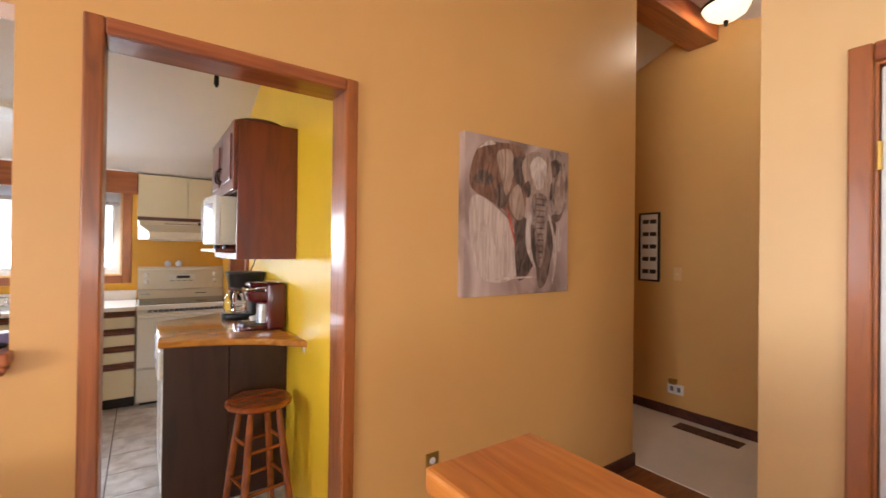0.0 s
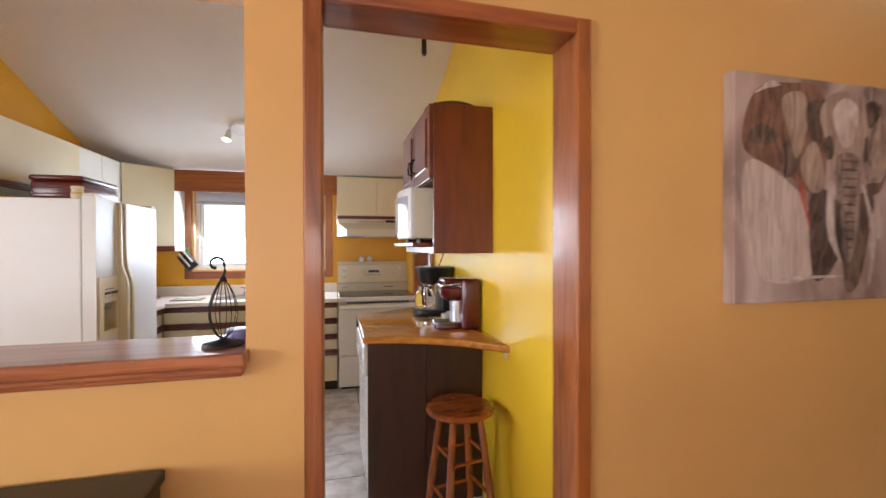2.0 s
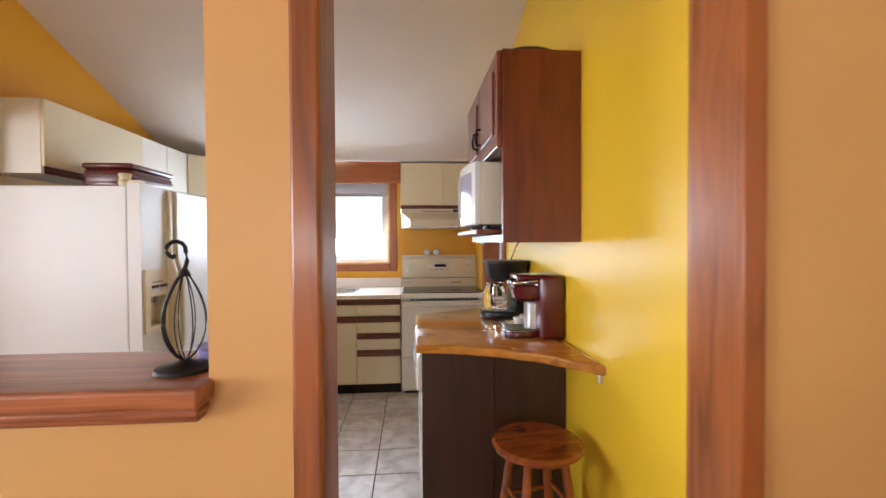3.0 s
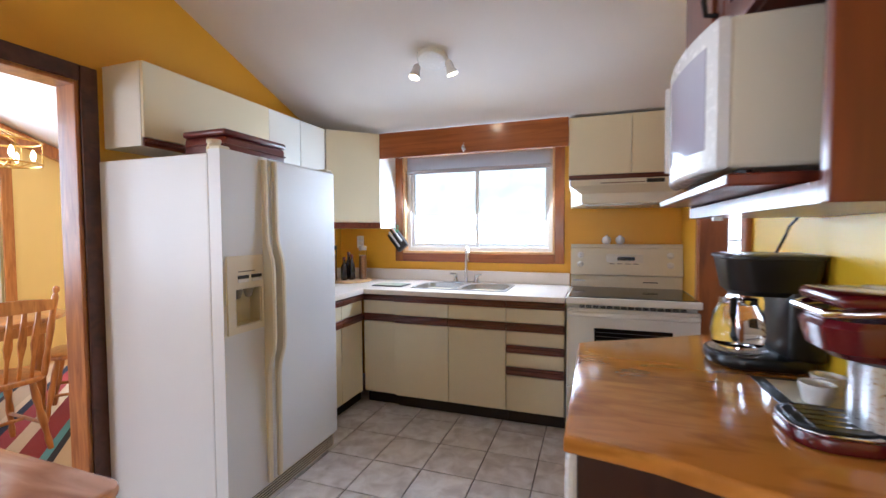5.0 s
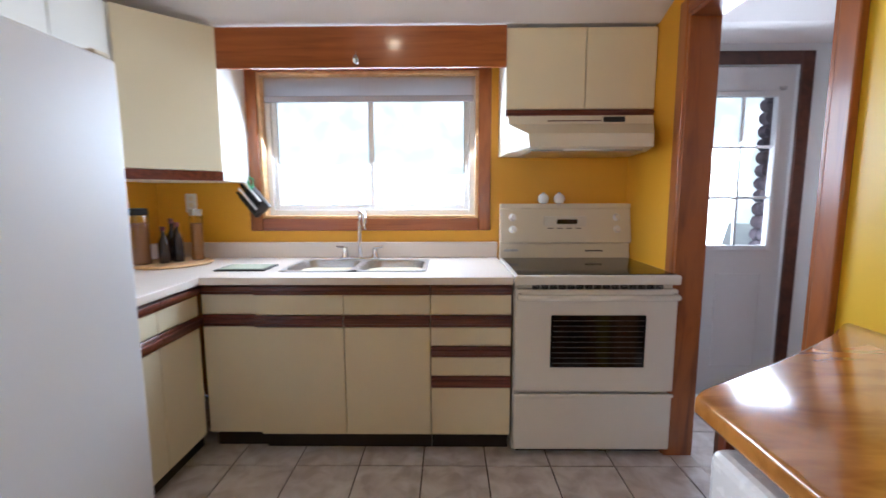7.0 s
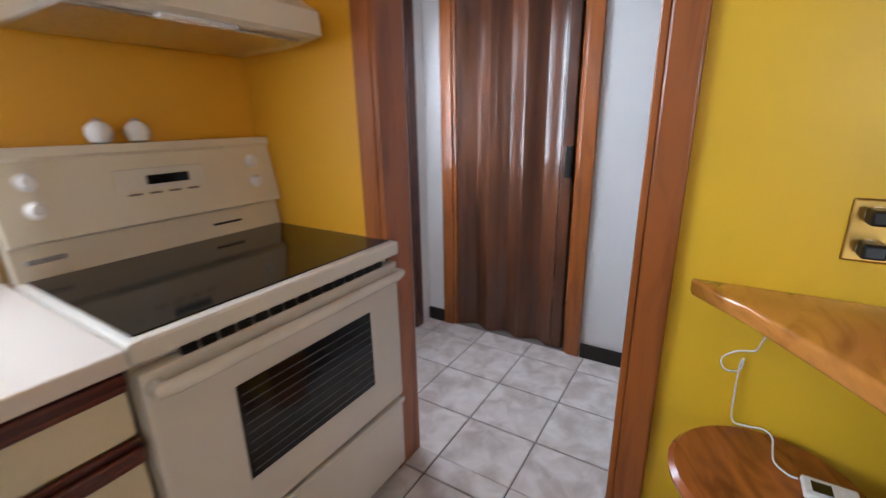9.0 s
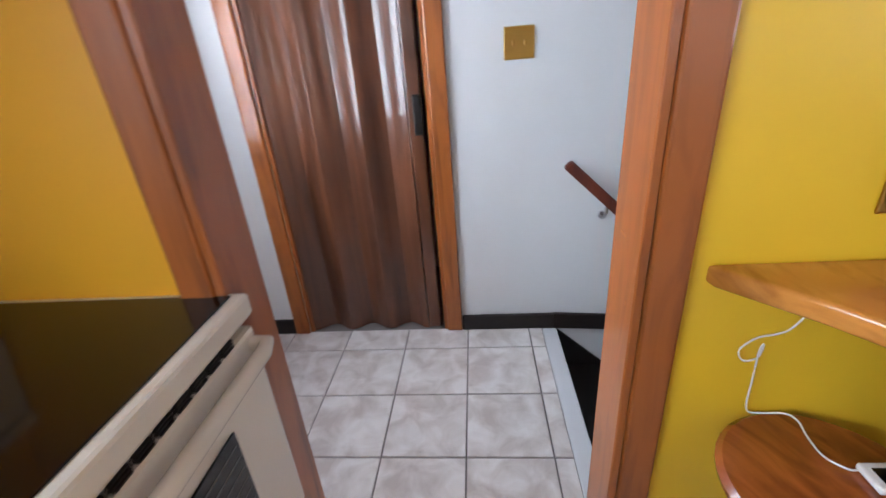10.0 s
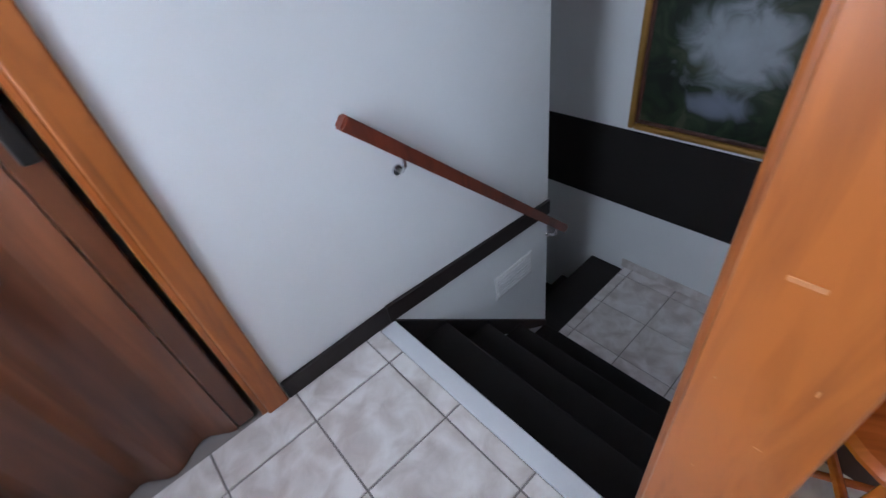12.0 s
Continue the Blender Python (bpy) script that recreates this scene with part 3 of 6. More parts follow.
for k in (1, 2):
    x = gx0 + (gx1 - gx0) * k / 3
    part("glazing_bar", B(x - 0.008, x + 0.008, 5.474, 5.496, gz0 + 0.012, gz1 - 0.012, r=0.003), DOORWHITE, body)
    z = gz0 + (gz1 - gz0) * k / 3
    part("glazing_bar", B(gx0 + 0.012, gx1 - 0.012, 5.472, 5.498, z - 0.008, z + 0.008, r=0.003), DOORWHITE, body)
for i in range(3):
    for j in range(3):
        x0, z0 = gx0 + (gx1 - gx0) * i / 3, gz0 + (gz1 - gz0) * j / 3
        g = part("pane", B(x0 + 0.006, x0 + 0.192, 5.484, 5.488, z0 + 0.006, z0 + 0.297), GLASS, body)
        g.visible_shadow = False
bm = lathe(bmesh.new(), [(0.012, 0), (0.012, 0.03), (0.028, 0.04), (0.032, 0.055), (0.02, 0.07)], (1.17, 5.475, 0.95), 16, Matrix.Rotation(radians(90), 4, "X"))
part("door_knob", bm, BRASS, body, "brass door knob", True)
part("closer_bracket", B(1.86, 1.9, 5.455, 5.475, 1.9, 1.92, r=0.003), STEEL, body)

# accordion folding door
fold = thing("folding_door", (2.17, 4.9, 0.0), "brown wood-grain accordion folding door, closed", "folding door")
N = 6
for k in range(N):
    y0, y1 = 4.63 + 0.61 * k / N, 4.63 + 0.61 * (k + 1) / N
    xa, xb = (2.15, 2.205) if k % 2 == 0 else (2.205, 2.15)
    bm = bmesh.new()
    S = 4
    ring = []
    for j in range(S + 1):
        u = j / S
        y, x = y0 + (y1 - y0) * u, xa + (xb - xa) * (0.5 - 0.5 * math.cos(math.pi * u))
        ring.append([bm.verts.new((x + dx, y, z)) for dx, z in ((0, 0.004), (0.008, 0.004), (0.008, 2.02), (0, 2.02))])
    for a, b in zip(ring, ring[1:]):
        for j in range(4):
            bm.faces.new((a[j], a[(j + 1) % 4], b[(j + 1) % 4], b[j]))
    bm.faces.new(ring[0][::-1])
    bm.faces.new(ring[-1])
    part("fold_panel", bm, FOLD, fold, smooth=True)
lead = part("lead_post", B(2.15, 2.2, 4.568, 4.627, 0.008, 2.02, r=0.006, seg=2), FOLD, fold)
part("handle", B(2.122, 2.15, 4.566, 4.602, 0.99, 1.15, r=0.006, seg=2), BLACK, lead, "black plastic pull handle")
part("top_track", B(2.16, 2.2, 4.55, 5.24, 2.021, 2.0395), DARKTRIM, fold)

cdoor = thing("door_2", (2.19, 0.0, 0.0), "plain white closet door, closed", "door", kind="structure")
leaf = part("door_leaf", B(2.139, 2.175, -0.39, 0.418, 0.01, 2.03, r=0.003), DOORWHITE, cdoor)
for z in (0.25, 1.75):
    part("hinge", C((2.132, 0.421, z - 0.045), (2.132, 0.421, z + 0.045), 0.008, n=10), BRASS, leaf, "brass hinge", True)

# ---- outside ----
# pale tree and sky pattern whose outdoor brightness is emitted by the panels
m, n, l, b = base("glowing_backdrop", 0.9)
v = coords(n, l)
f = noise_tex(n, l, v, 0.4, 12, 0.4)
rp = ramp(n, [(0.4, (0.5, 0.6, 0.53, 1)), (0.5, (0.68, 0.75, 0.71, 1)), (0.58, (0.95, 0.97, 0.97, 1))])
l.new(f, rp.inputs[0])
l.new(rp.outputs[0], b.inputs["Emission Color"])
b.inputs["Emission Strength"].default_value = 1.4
solid("backdrop_north", B(-40, 40, 55, 55.2, -3, 30), m, "glowing backdrop panel patterned as pale trees and sky", "backdrop", kind="structure")
solid("backdrop_west", B(-60, -59.8, -40, 54, -3, 30), m, "glowing backdrop panel patterned as pale trees and sky", "backdrop", kind="structure")


logs = thing("log_corner", (1.955, 5.66, -2.0), "dark scalloped stack of log ends beside the back door", "log wall")
for k in range(52):
    part("log", C((1.955, 5.635, -1.96 + 0.083 * k), (1.955, 5.7, -1.96 + 0.083 * k), 0.043, n=14), LOG, logs, smooth=True)


# ---- kitchen: fitted units ----
def pull_x(x0, x1, y, z0, z1, parent):
    """Maroon finger pull along x on a front at y facing -y: a strip with a rounded lip."""
    bm = B(x0, x1, y - 0.008, y + 0.004, z0, z1, r=0.002)
    box(bm, x0, x1, y - 0.02, y - 0.008, z0 + 0.016, z1 - 0.014, r=0.005, seg=2)
    part("pull_strip", bm, PULL, parent, "maroon wooden finger pull")


def pull_y(y0, y1, x, z0, z1, parent):
    bm = B(x - 0.004, x + 0.008, y0, y1, z0, z1, r=0.002)
    box(bm, x + 0.008, x + 0.02, y0, y1, z0 + 0.016, z1 - 0.014, r=0.005, seg=2)
    part("pull_strip", bm, PULLY, parent, "maroon wooden finger pull")


FY = 4.82
ROWS_DOOR = ((0.817, 0.873), (0.66, 0.716))


def base_unit(x0, x1, doors, drawers, label, FY=FY):
    u = thing("base_cabinet", ((x0 + x1) / 2, 5.1, 0.0), label, "cabinet", "base cabinets")
    part("body", B(x0 + 0.001, x1 - 0.001, FY + 0.018, 5.455, 0.1, 0.873), LAMINATE, u)
    part("toe_kick", B(x0 + 0.001, x1 - 0.001, FY + 0.07, FY + 0.085, 0.0, 0.1), TOEKICK, u, "dark recessed toe kick")
    pull_x(x0 + 0.001, x1 - 0.001, FY, 0.817, 0.873, u)
    if drawers:
        for z0, z1, p0, p1 in ((0.72, 0.815, 0.66, 0.716), (0.567, 0.656, 0.511, 0.563), (0.416, 0.507, 0.356, 0.412), (0.113, 0.352, 0, 0)):
            part("drawer_front", B(x0 + 0.002, x1 - 0.002, FY, FY + 0.018, z0, z1, r=0.002), LAMINATE, u)
            if p1:
                pull_x(x0 + 0.001, x1 - 0.001, FY, p0, p1, u)
    else:
        for a, b in doors:
            part("drawer_front", B(a + 0.002, b - 0.002, FY, FY + 0.018, 0.72, 0.815, r=0.002), LAMINATE, u)
            pull_x(a + 0.002, b - 0.002, FY, 0.66, 0.716, u)
            part("door", B(a + 0.003, b - 0.003, FY, FY + 0.018, 0.113, 0.656, r=0.002), LAMINATE, u)


base_unit(-1.299, -1.031, [(-1.299, -1.031)], False, "cream laminate base cabinet in the corner with maroon pulls", FY + 0.018)
base_unit(-1.031, -0.184, [(-1.031, -0.602), (-0.602, -0.184)], False, "cream laminate sink cabinet with two doors and maroon pulls")
base_unit(-0.184, 0.204, [], True, "cream laminate drawer cabinet beside the stove with maroon pulls")
u = thing("base_cabinet", (-1.6, 4.55, 0.0), "cream laminate base cabinet beside the fridge with maroon pulls", "cabinet", "base cabinets")
part("body", B(-1.885, -1.318, 4.215, 4.836, 0.1, 0.873), LAMINATE, u)
part("toe_kick", B(-1.385, -1.37, 4.215, 4.9, 0.0, 0.1), TOEKICK, u, "dark recessed toe kick")
for a, b in ((4.216, 4.53), (4.53, 4.818)):
    pull_y(a, b, -1.3, 0.817, 0.873, u)
    part("drawer_front", B(-1.318, -1.3, a + 0.002, b - 0.002, 0.72, 0.815, r=0.002), LAMINATE, u)
    pull_y(a, b, -1.3, 0.66, 0.716, u)
    part("door", B(-1.318, -1.3, a + 0.003, b - 0.003, 0.113, 0.656, r=0.002), LAMINATE, u)

SX0, SX1, SY0, SY1 = -0.955, -0.21, 4.93, 5.35
top = thing("worktop", (-0.8, 5.1, 0.875), "pale pinkish laminate worktop round the corner", "worktop")
bm = bmesh.new()
for b4 in ((-1.885, -1.275, 4.215, 5.452), (-1.275, SX0, 4.79, 5.452), (SX1, 0.204, 4.79, 5.452), (SX0, SX1, 4.79, SY0), (SX0, SX1, SY1, 5.452)):
    part("slab", B(*b4, 0.875, 0.908), WORKTOP, top)
box(bm, -1.275, 0.204, 4.782, 4.792, 0.872, 0.9085, r=0.004, seg=2)
box(bm, -1.277, -1.267, 4.215, 4.79, 0.872, 0.9085, r=0.004, seg=2)
part("front_edge", bm, WORKTOP, top)
part("backsplash", B(-1.87, 0.203, 5.435, 5.4585, 0.909, 1.005, r=0.005, seg=2), WORKTOP, top, "low laminate upstand")
part("backsplash", B(-1.887, -1.872, 4.215, 5.434, 0.909, 1.005, r=0.005, seg=2), WORKTOP, top, "low laminate upstand")


def ring_rect(cx, cy, w, d, r, z, n=6):
    pts = []
    for qx, qy, a0 in ((1, 1, 0), (-1, 1, 90), (-1, -1, 180), (1, -1, 270)):
        for k in range(n + 1):
            a = radians(a0 + 90 * k / n)
            pts.append(Vector((cx + qx * (w / 2 - r) + r * math.cos(a), cy + qy * (d / 2 - r) + r * math.sin(a), z)))
    return pts


def loft(bm, rings, cap=True):
    vs = [[bm.verts.new(p) for p in ring] for ring in rings]
    for a, b in zip(vs, vs[1:]):
        for k in range(len(a)):
            bm.faces.new((a[k], a[(k + 1) % len(a)], b[(k + 1) % len(a)], b[k]))
    if cap:
        bm.faces.new(vs[-1])
    return bm


sink = thing("kitchen_sink", (-0.58, 5.14, 0.9), "double bowl stainless steel sink set in the worktop", "sink")
for cx, w in ((-0.765, 0.355), (-0.395, 0.345)):
    bm = bmesh.new()
    rings = [ring_rect(cx, 5.13, w + 0.024, 0.41, 0.06, 0.909), ring_rect(cx, 5.13, w + 0.024, 0.41, 0.06, 0.9145), ring_rect(cx, 5.12, w - 0.02, 0.35, 0.07, 0.9135), ring_rect(cx, 5.12, w - 0.03, 0.34, 0.07, 0.9), ring_rect(cx, 5.12, w - 0.05, 0.32, 0.07, 0.77), ring_rect(cx, 5.12, w - 0.12, 0.25, 0.07, 0.752), ring_rect(cx, 5.12, 0.06, 0.06, 0.028, 0.748)]
    loft(bm, rings)
    part("bowl", bm, STEEL, sink, smooth=True)
faucet = thing("kitchen_faucet", (-0.63, 5.37, 0.91), "chrome gooseneck faucet with two lever handles", "faucet")
part("base_plate", B(-0.75, -0.51, 5.352, 5.405, 0.909, 0.921, r=0.005, seg=2), CHROME, faucet, smooth=True)
pts = [(-0.63, 5.38, 0.92), (-0.63, 5.38, 1.13)] + [(-0.63 + 0.03 * (1 - math.cos(a)), 5.38 - 0.075 * (1 - math.cos(a)), 1.13 + 0.075 * math.sin(a)) for a in [radians(20 * k) for k in range(1, 10)]] + [(-0.57, 5.23, 1.1)]
part("spout", tube(bmesh.new(), pts, 0.012, 12), CHROME, faucet, smooth=True)
for x, s in ((-0.72, -1), (-0.54, 1)):
    h = part("handle_post", lathe(bmesh.new(), [(0.022, 0), (0.018, 0.02), (0.014, 0.05), (0.018, 0.06)], (x, 5.38, 0.92), 14), CHROME, faucet, smooth=True)
    part("lever", tube(bmesh.new(), [(x, 5.38, 0.977), (x + s * 0.05, 5.37, 0.985)], 0.007), CHROME, h, smooth=True)


# upper cabinets
def upper(at, label):
    return thing("wall_cabinet", at, label, "cabinet", "wall cabinets")


u = upper((-1.7, 3.75, 1.76), "cream laminate wall cabinet above the fridge")
part("body", B(-1.885, -1.634, 3.385, 4.213, 1.752, 2.145), WHITELAM, u)
part("door", B(-1.633, -1.615, 3.387, 4.211, 1.792, 2.145, r=0.002), LAMINATE, u)
pull_y(3.387, 4.211, -1.625, 1.75, 1.789, u)
for a, b in ((4.215, 4.53), (4.532, 4.832)):
    u = upper((-1.7, (a + b) / 2, 1.37), "cream laminate wall cabinet beside the corner")
    part("body", B(-1.885, -1.638, a, b, 1.37, 2.145), WHITELAM, u)
    part("door", B(-1.637, -1.62, a + 0.002, b - 0.002, 1.42, 2.145, r=0.002), WHITELAM, u)
    pull_y(a + 0.002, b - 0.002, -1.63, 1.368, 1.417, u)
u = upper((-1.6, 5.2, 1.37), "cream laminate diagonal corner wall cabinet")
prof = [(-1.885, 4.834), (-1.62, 4.834), (-1.305, 5.134), (-1.305, 5.455), (-1.885, 5.455)]
part("body", prism(bmesh.new(), prof, 1.37, 2.145), WHITELAM, u)
nn = Vector((0.298, -0.313, 0)).normalized()
a, b = Vector((-1.618, 4.836, 0)), Vector((-1.307, 5.132, 0))
for nm, z0, z1, t, m in (("door", 1.42, 2.145, 0.017, LAMINATE), ("pull_strip", 1.368, 1.417, 0.02, PULL)):
    q = [a + nn * 0.001, b + nn * 0.001, b + nn * t, a + nn * t]
    part(nm, prism(bmesh.new(), [(p.x, p.y) for p in q], z0, z1), m, u)
u = upper((0.59, 5.3, 1.7), "cream laminate wall cabinet over the range hood")
part("body", B(0.206, 0.982, 5.165, 5.457, 1.7, 2.145), WHITELAM, u)
for a, b in ((0.206, 0.616), (0.62, 0.98)):
    part("door", B(a, b, 5.147, 5.164, 1.735, 2.142, r=0.002), LAMINATE, u)
pull_x(0.206, 0.98, 5.155, 1.7, 1.733, u)

val = thing("window_valance", (-0.55, 5.14, 1.944), "red-brown stained wood valance board over the window", "valance")
part("board", B(-1.303, 0.204, 5.128, 5.146, 1.944, 2.15, r=0.003), TRIMX, val)
bm = lathe(bmesh.new(), [(0.004, 0), (0.016, 0.012), (0.02, 0.025), (0.012, 0.042), (0.004, 0.05)], (-0.57, 5.11, 1.955), 12)
orn = solid("hanging_ornament", bm, CHROME, "small clear ornament hanging from the window valance", "ornament", at=(-0.57, 5.11, 1.955), smooth=True)
part("thread", C((-0.57, 5.11, 2.004), (-0.57, 5.128, 2.03), 0.002, n=6), CHROME, orn)

# range hood
hood = thing("range_hood", (0.58, 5.2, 1.51), "almond enamel range hood under the wall cabinet", "range hood")
def hood_ring(z, front, inset):
    return [Vector(p) for p in ((0.206, 5.455, z), (0.206 + inset * 0.25, 5.17, z), (0.206 + inset, front, z), (0.98 - inset * 0.8, front, z), (0.98 - inset * 0.2, 5.17, z), (0.98, 5.455, z))]


bm = bmesh.new()
loft(bm, [hood_ring(1.698, 5.13, 0.01), hood_ring(1.655, 5.12, 0.012), hood_ring(1.585, 4.975, 0.09), hood_ring(1.522, 4.965, 0.095), hood_ring(1.515, 4.985, 0.1)])
bm.faces.new([v for v in bm.verts if abs(v.co.z - 1.698) < 1e-5])
part("shell", bm, ALMOND, hood)
part("filter", B(0.32, 0.88, 5.03, 5.4, 1.506, 1.514, r=0.002), STEEL, hood, "grey metal filter")
part("light_lens", B(0.48, 0.66, 4.99, 5.025, 1.505, 1.5145, r=0.002), WHITEPLASTIC, hood)
part("switch_slot", B(0.71, 0.82, 5.117, 5.13, 1.664, 1.69, r=0.002), BLACK, hood, "black switch panel")
part("trim_line", B(0.42, 0.7, 5.117, 5.13, 1.668, 1.673, r=0.001), PULL, hood)

# stove
st = thing("electric_stove", (0.6, 5.1, 0.0), "off-white electric range with a black glass cooktop", "stove")
part("body", B(0.214, 0.98, 4.83, 5.44, 0.03, 0.885), STOVEWHITE, st)
part("plinth", B(0.24, 0.96, 4.86, 5.4, 0.0, 0.03), BLACK, st)
ct = part("cooktop_frame", B(0.21, 0.986, 4.788, 5.4, 0.868, 0.914, r=0.008, seg=2), STOVEWHITE, st)
part("glass_top", B(0.228, 0.968, 4.812, 5.36, 0.9135, 0.9175, r=0.002), BLACKGLASS, ct, "black ceramic glass hob")
od = part("oven_door", B(0.216, 0.978, 4.792, 4.828, 0.345, 0.848, r=0.01, seg=2), STOVEWHITE, st)
part("oven_window", B(0.385, 0.83, 4.787, 4.7925, 0.47, 0.725, r=0.002), BLACKGLASS, od, "dark oven window")
for k in range(9):
    z = 0.49 + 0.026 * k
    part("window_line", B(0.395, 0.82, 4.7855, 4.788, z, z + 0.003), plain("window_line", srgb(96, 92, 88), 0.4) if k == 0 else bpy.data.materials["window_line"], od)
pts = [(0.235, 4.792, 0.815), (0.235, 4.765, 0.815), (0.26, 4.758, 0.815), (0.93, 4.758, 0.815), (0.958, 4.765, 0.815), (0.958, 4.792, 0.815)]
part("handle", tube(bmesh.new(), pts, 0.016, 12), STOVEWHITE, od, smooth=True)
for k in range(15):
    x = 0.295 + 0.041 * k
    for z in (0.8505, 0.857, 0.8635):
        part("vent_slot", B(x, x + 0.032, 4.789, 4.8, z, z + 0.0032), BLACK, st)
dr = part("storage_drawer", B(0.216, 0.978, 4.796, 4.828, 0.045, 0.33, r=0.01, seg=2), STOVEWHITE, st)
part("drawer_lip", B(0.216, 0.978, 4.786, 4.8, 0.318, 0.336, r=0.004, seg=2), STOVEWHITE, dr)
bm = bmesh.new()
side = [(5.44, 0.9), (5.36, 0.916), (5.375, 1.0), (5.345, 1.012), (5.385, 1.205), (5.375, 1.215), (5.378, 1.237), (5.44, 1.237)]
lo = [bm.verts.new((0.214, y, z)) for y, z in side]
hi = [bm.verts.new((0.98, y, z)) for y, z in side]
bm.faces.new(lo)
bm.faces.new(hi[::-1])
for k in range(len(side)):
    bm.faces.new((lo[k], hi[k], hi[(k + 1) % len(side)], lo[(k + 1) % len(side)]))
bg = part("backguard", bm, ALMOND, st)
turn = Matrix.Rotation(radians(80), 4, "X")
for x in (0.285, 0.9):
    for z in (1.085, 1.155):
        part("knob", lathe(bmesh.new(), [(0.026, 0), (0.024, 0.008), (0.018, 0.012), (0.015, 0.028), (0.013, 0.03)], (x, 5.368 + (z - 1.085) * 0.2, z), 18, turn), WHITEPLASTIC, bg, "white control knob", True)
part("panel_outline", B(0.47, 0.72, 5.364, 5.374, 1.075, 1.165, r=0.002), STOVEWHITE, bg)
part("clock_display", B(0.545, 0.665, 5.358, 5.366, 1.118, 1.145, r=0.002), BLACKGLASS, bg, "dark clock display")
for k in range(4):
    part("marking", B(0.49 + 0.055 * k, 0.525 + 0.055 * k, 5.359, 5.3645, 1.09, 1.096), BAR, bg)
part("vent_opening", B(0.72, 0.82, 5.362, 5.372, 0.955, 0.962), BLACK, bg)
part("badge", B(0.235, 0.32, 5.362, 5.37, 0.955, 0.968, r=0.002), STEEL, bg)
for x in (0.47, 0.565):
    prof = [(0.012, 0), (0.026, 0.006), (0.033, 0.026), (0.03, 0.044), (0.018, 0.057), (0.006, 0.062)]
    s = solid("salt_shaker", lathe(bmesh.new(), prof, (x, 5.405, 1.2375), 20), WHITEPLASTIC, "round white ceramic shaker on the stove's back panel", "shaker", "shakers on the stove", smooth=True, at=(x, 5.405, 1.2375))
    part("cap", lathe(bmesh.new(), [(0.01, 0), (0.008, 0.006), (0.002, 0.008)], (x, 5.405, 1.298), 12), STEEL, s)

# refrigerator
fr = thing("refrigerator", (-1.48, 3.78, 0.0), "white side-by-side refrigerator with a water dispenser", "refrigerator")
part("body", B(-1.86, -1.175, 3.325, 4.2, 0.03, 1.7, r=0.006, seg=2), FRIDGE, fr)
part("grille", B(-1.17, -1.13, 3.33, 4.2, 0.01, 0.1, r=0.004), ALMOND, fr, "almond base grille")
for k in range(5):
    part("grille_slot", B(-1.131, -1.128, 3.36, 4.18, 0.022 + 0.014 * k, 0.027 + 0.014 * k), BLACK, fr)
bm = bmesh.new()
DY0, DY1, DZ0, DZ1 = 3.385, 3.545, 0.928, 1.098
GRID_Y, GRID_Z = (3.322, DY0, DY1, 3.612), (0.105, DZ0, DZ1, 1.715)
for i in range(3):
    for k in range(3):
        if (i, k) != (1, 1):
            box(bm, -1.168, -1.102, GRID_Y[i], GRID_Y[i + 1], GRID_Z[k], GRID_Z[k + 1])
bmesh.ops.remove_doubles(bm, verts=bm.verts, dist=0.0005)
bmesh.ops.delete(bm, geom=[f for f in bm.faces if all(len(e.link_faces) > 2 for e in f.edges) and abs(f.normal.x) < 0.5], context="FACES_ONLY")
fd = part("freezer_door", bm, FRIDGE, fr)
part("door_gasket", B(-1.176, -1.168, 3.335, 4.19, 0.11, 1.7), plain("gasket", srgb(196, 190, 176), 0.7), fr)
rd = part("fridge_door", B(-1.168, -1.102, 3.62, 4.203, 0.105, 1.715, r=0.012, seg=3), FRIDGE, fr)
bm = bmesh.new()
for b4 in ((3.338, DY0, 0.9, 1.249), (DY1, 3.558, 0.9, 1.249), (DY0, DY1, 0.9, DZ0), (DY0, DY1, DZ1, 1.249)):
    box(bm, -1.103, -1.092, *b4)
dsp = part("dispenser_frame", bm, ALMOND, fd, "almond water and ice dispenser")
RECESS = plain("recess_almond", srgb(206, 196, 170), 0.4)
part("recess_back", B(-1.166, -1.16, DY0, DY1, DZ0, DZ1), RECESS, fd)
part("recess_side", B(-1.16, -1.1, DY0, DY0 + 0.004, DZ0, DZ1), RECESS, fd)
part("recess_side", B(-1.16, -1.1, DY1 - 0.004, DY1, DZ0, DZ1), RECESS, fd)
part("drip_shelf", B(-1.16, -1.095, DY0 + 0.004, DY1 - 0.004, DZ0, DZ0 + 0.006), RECESS, fd)
for y in (3.43, 3.5):
    part("spout_lever", lathe(bmesh.new(), [(0.022, 0.02), (0.024, 0.0), (0.015, -0.03), (0.006, -0.035)], (-1.13, y, 1.085), 14), plain("lever_grey", srgb(150, 146, 138), 0.35) if y < 3.45 else bpy.data.materials["lever_grey"], fd, smooth=True)
for y in (3.395, 3.478):
    part("button_bar", B(-1.092, -1.087, y, y + 0.065, 1.145, 1.16, r=0.001), BLACK, fd)
    part("button", B(-1.092, -1.086, y, y + 0.065, 1.128, 1.142, r=0.002), WHITEPLASTIC, fd)
part("marking", B(-1.092, -1.09, 3.4, 3.5, 1.175, 1.18), BAR, fd)
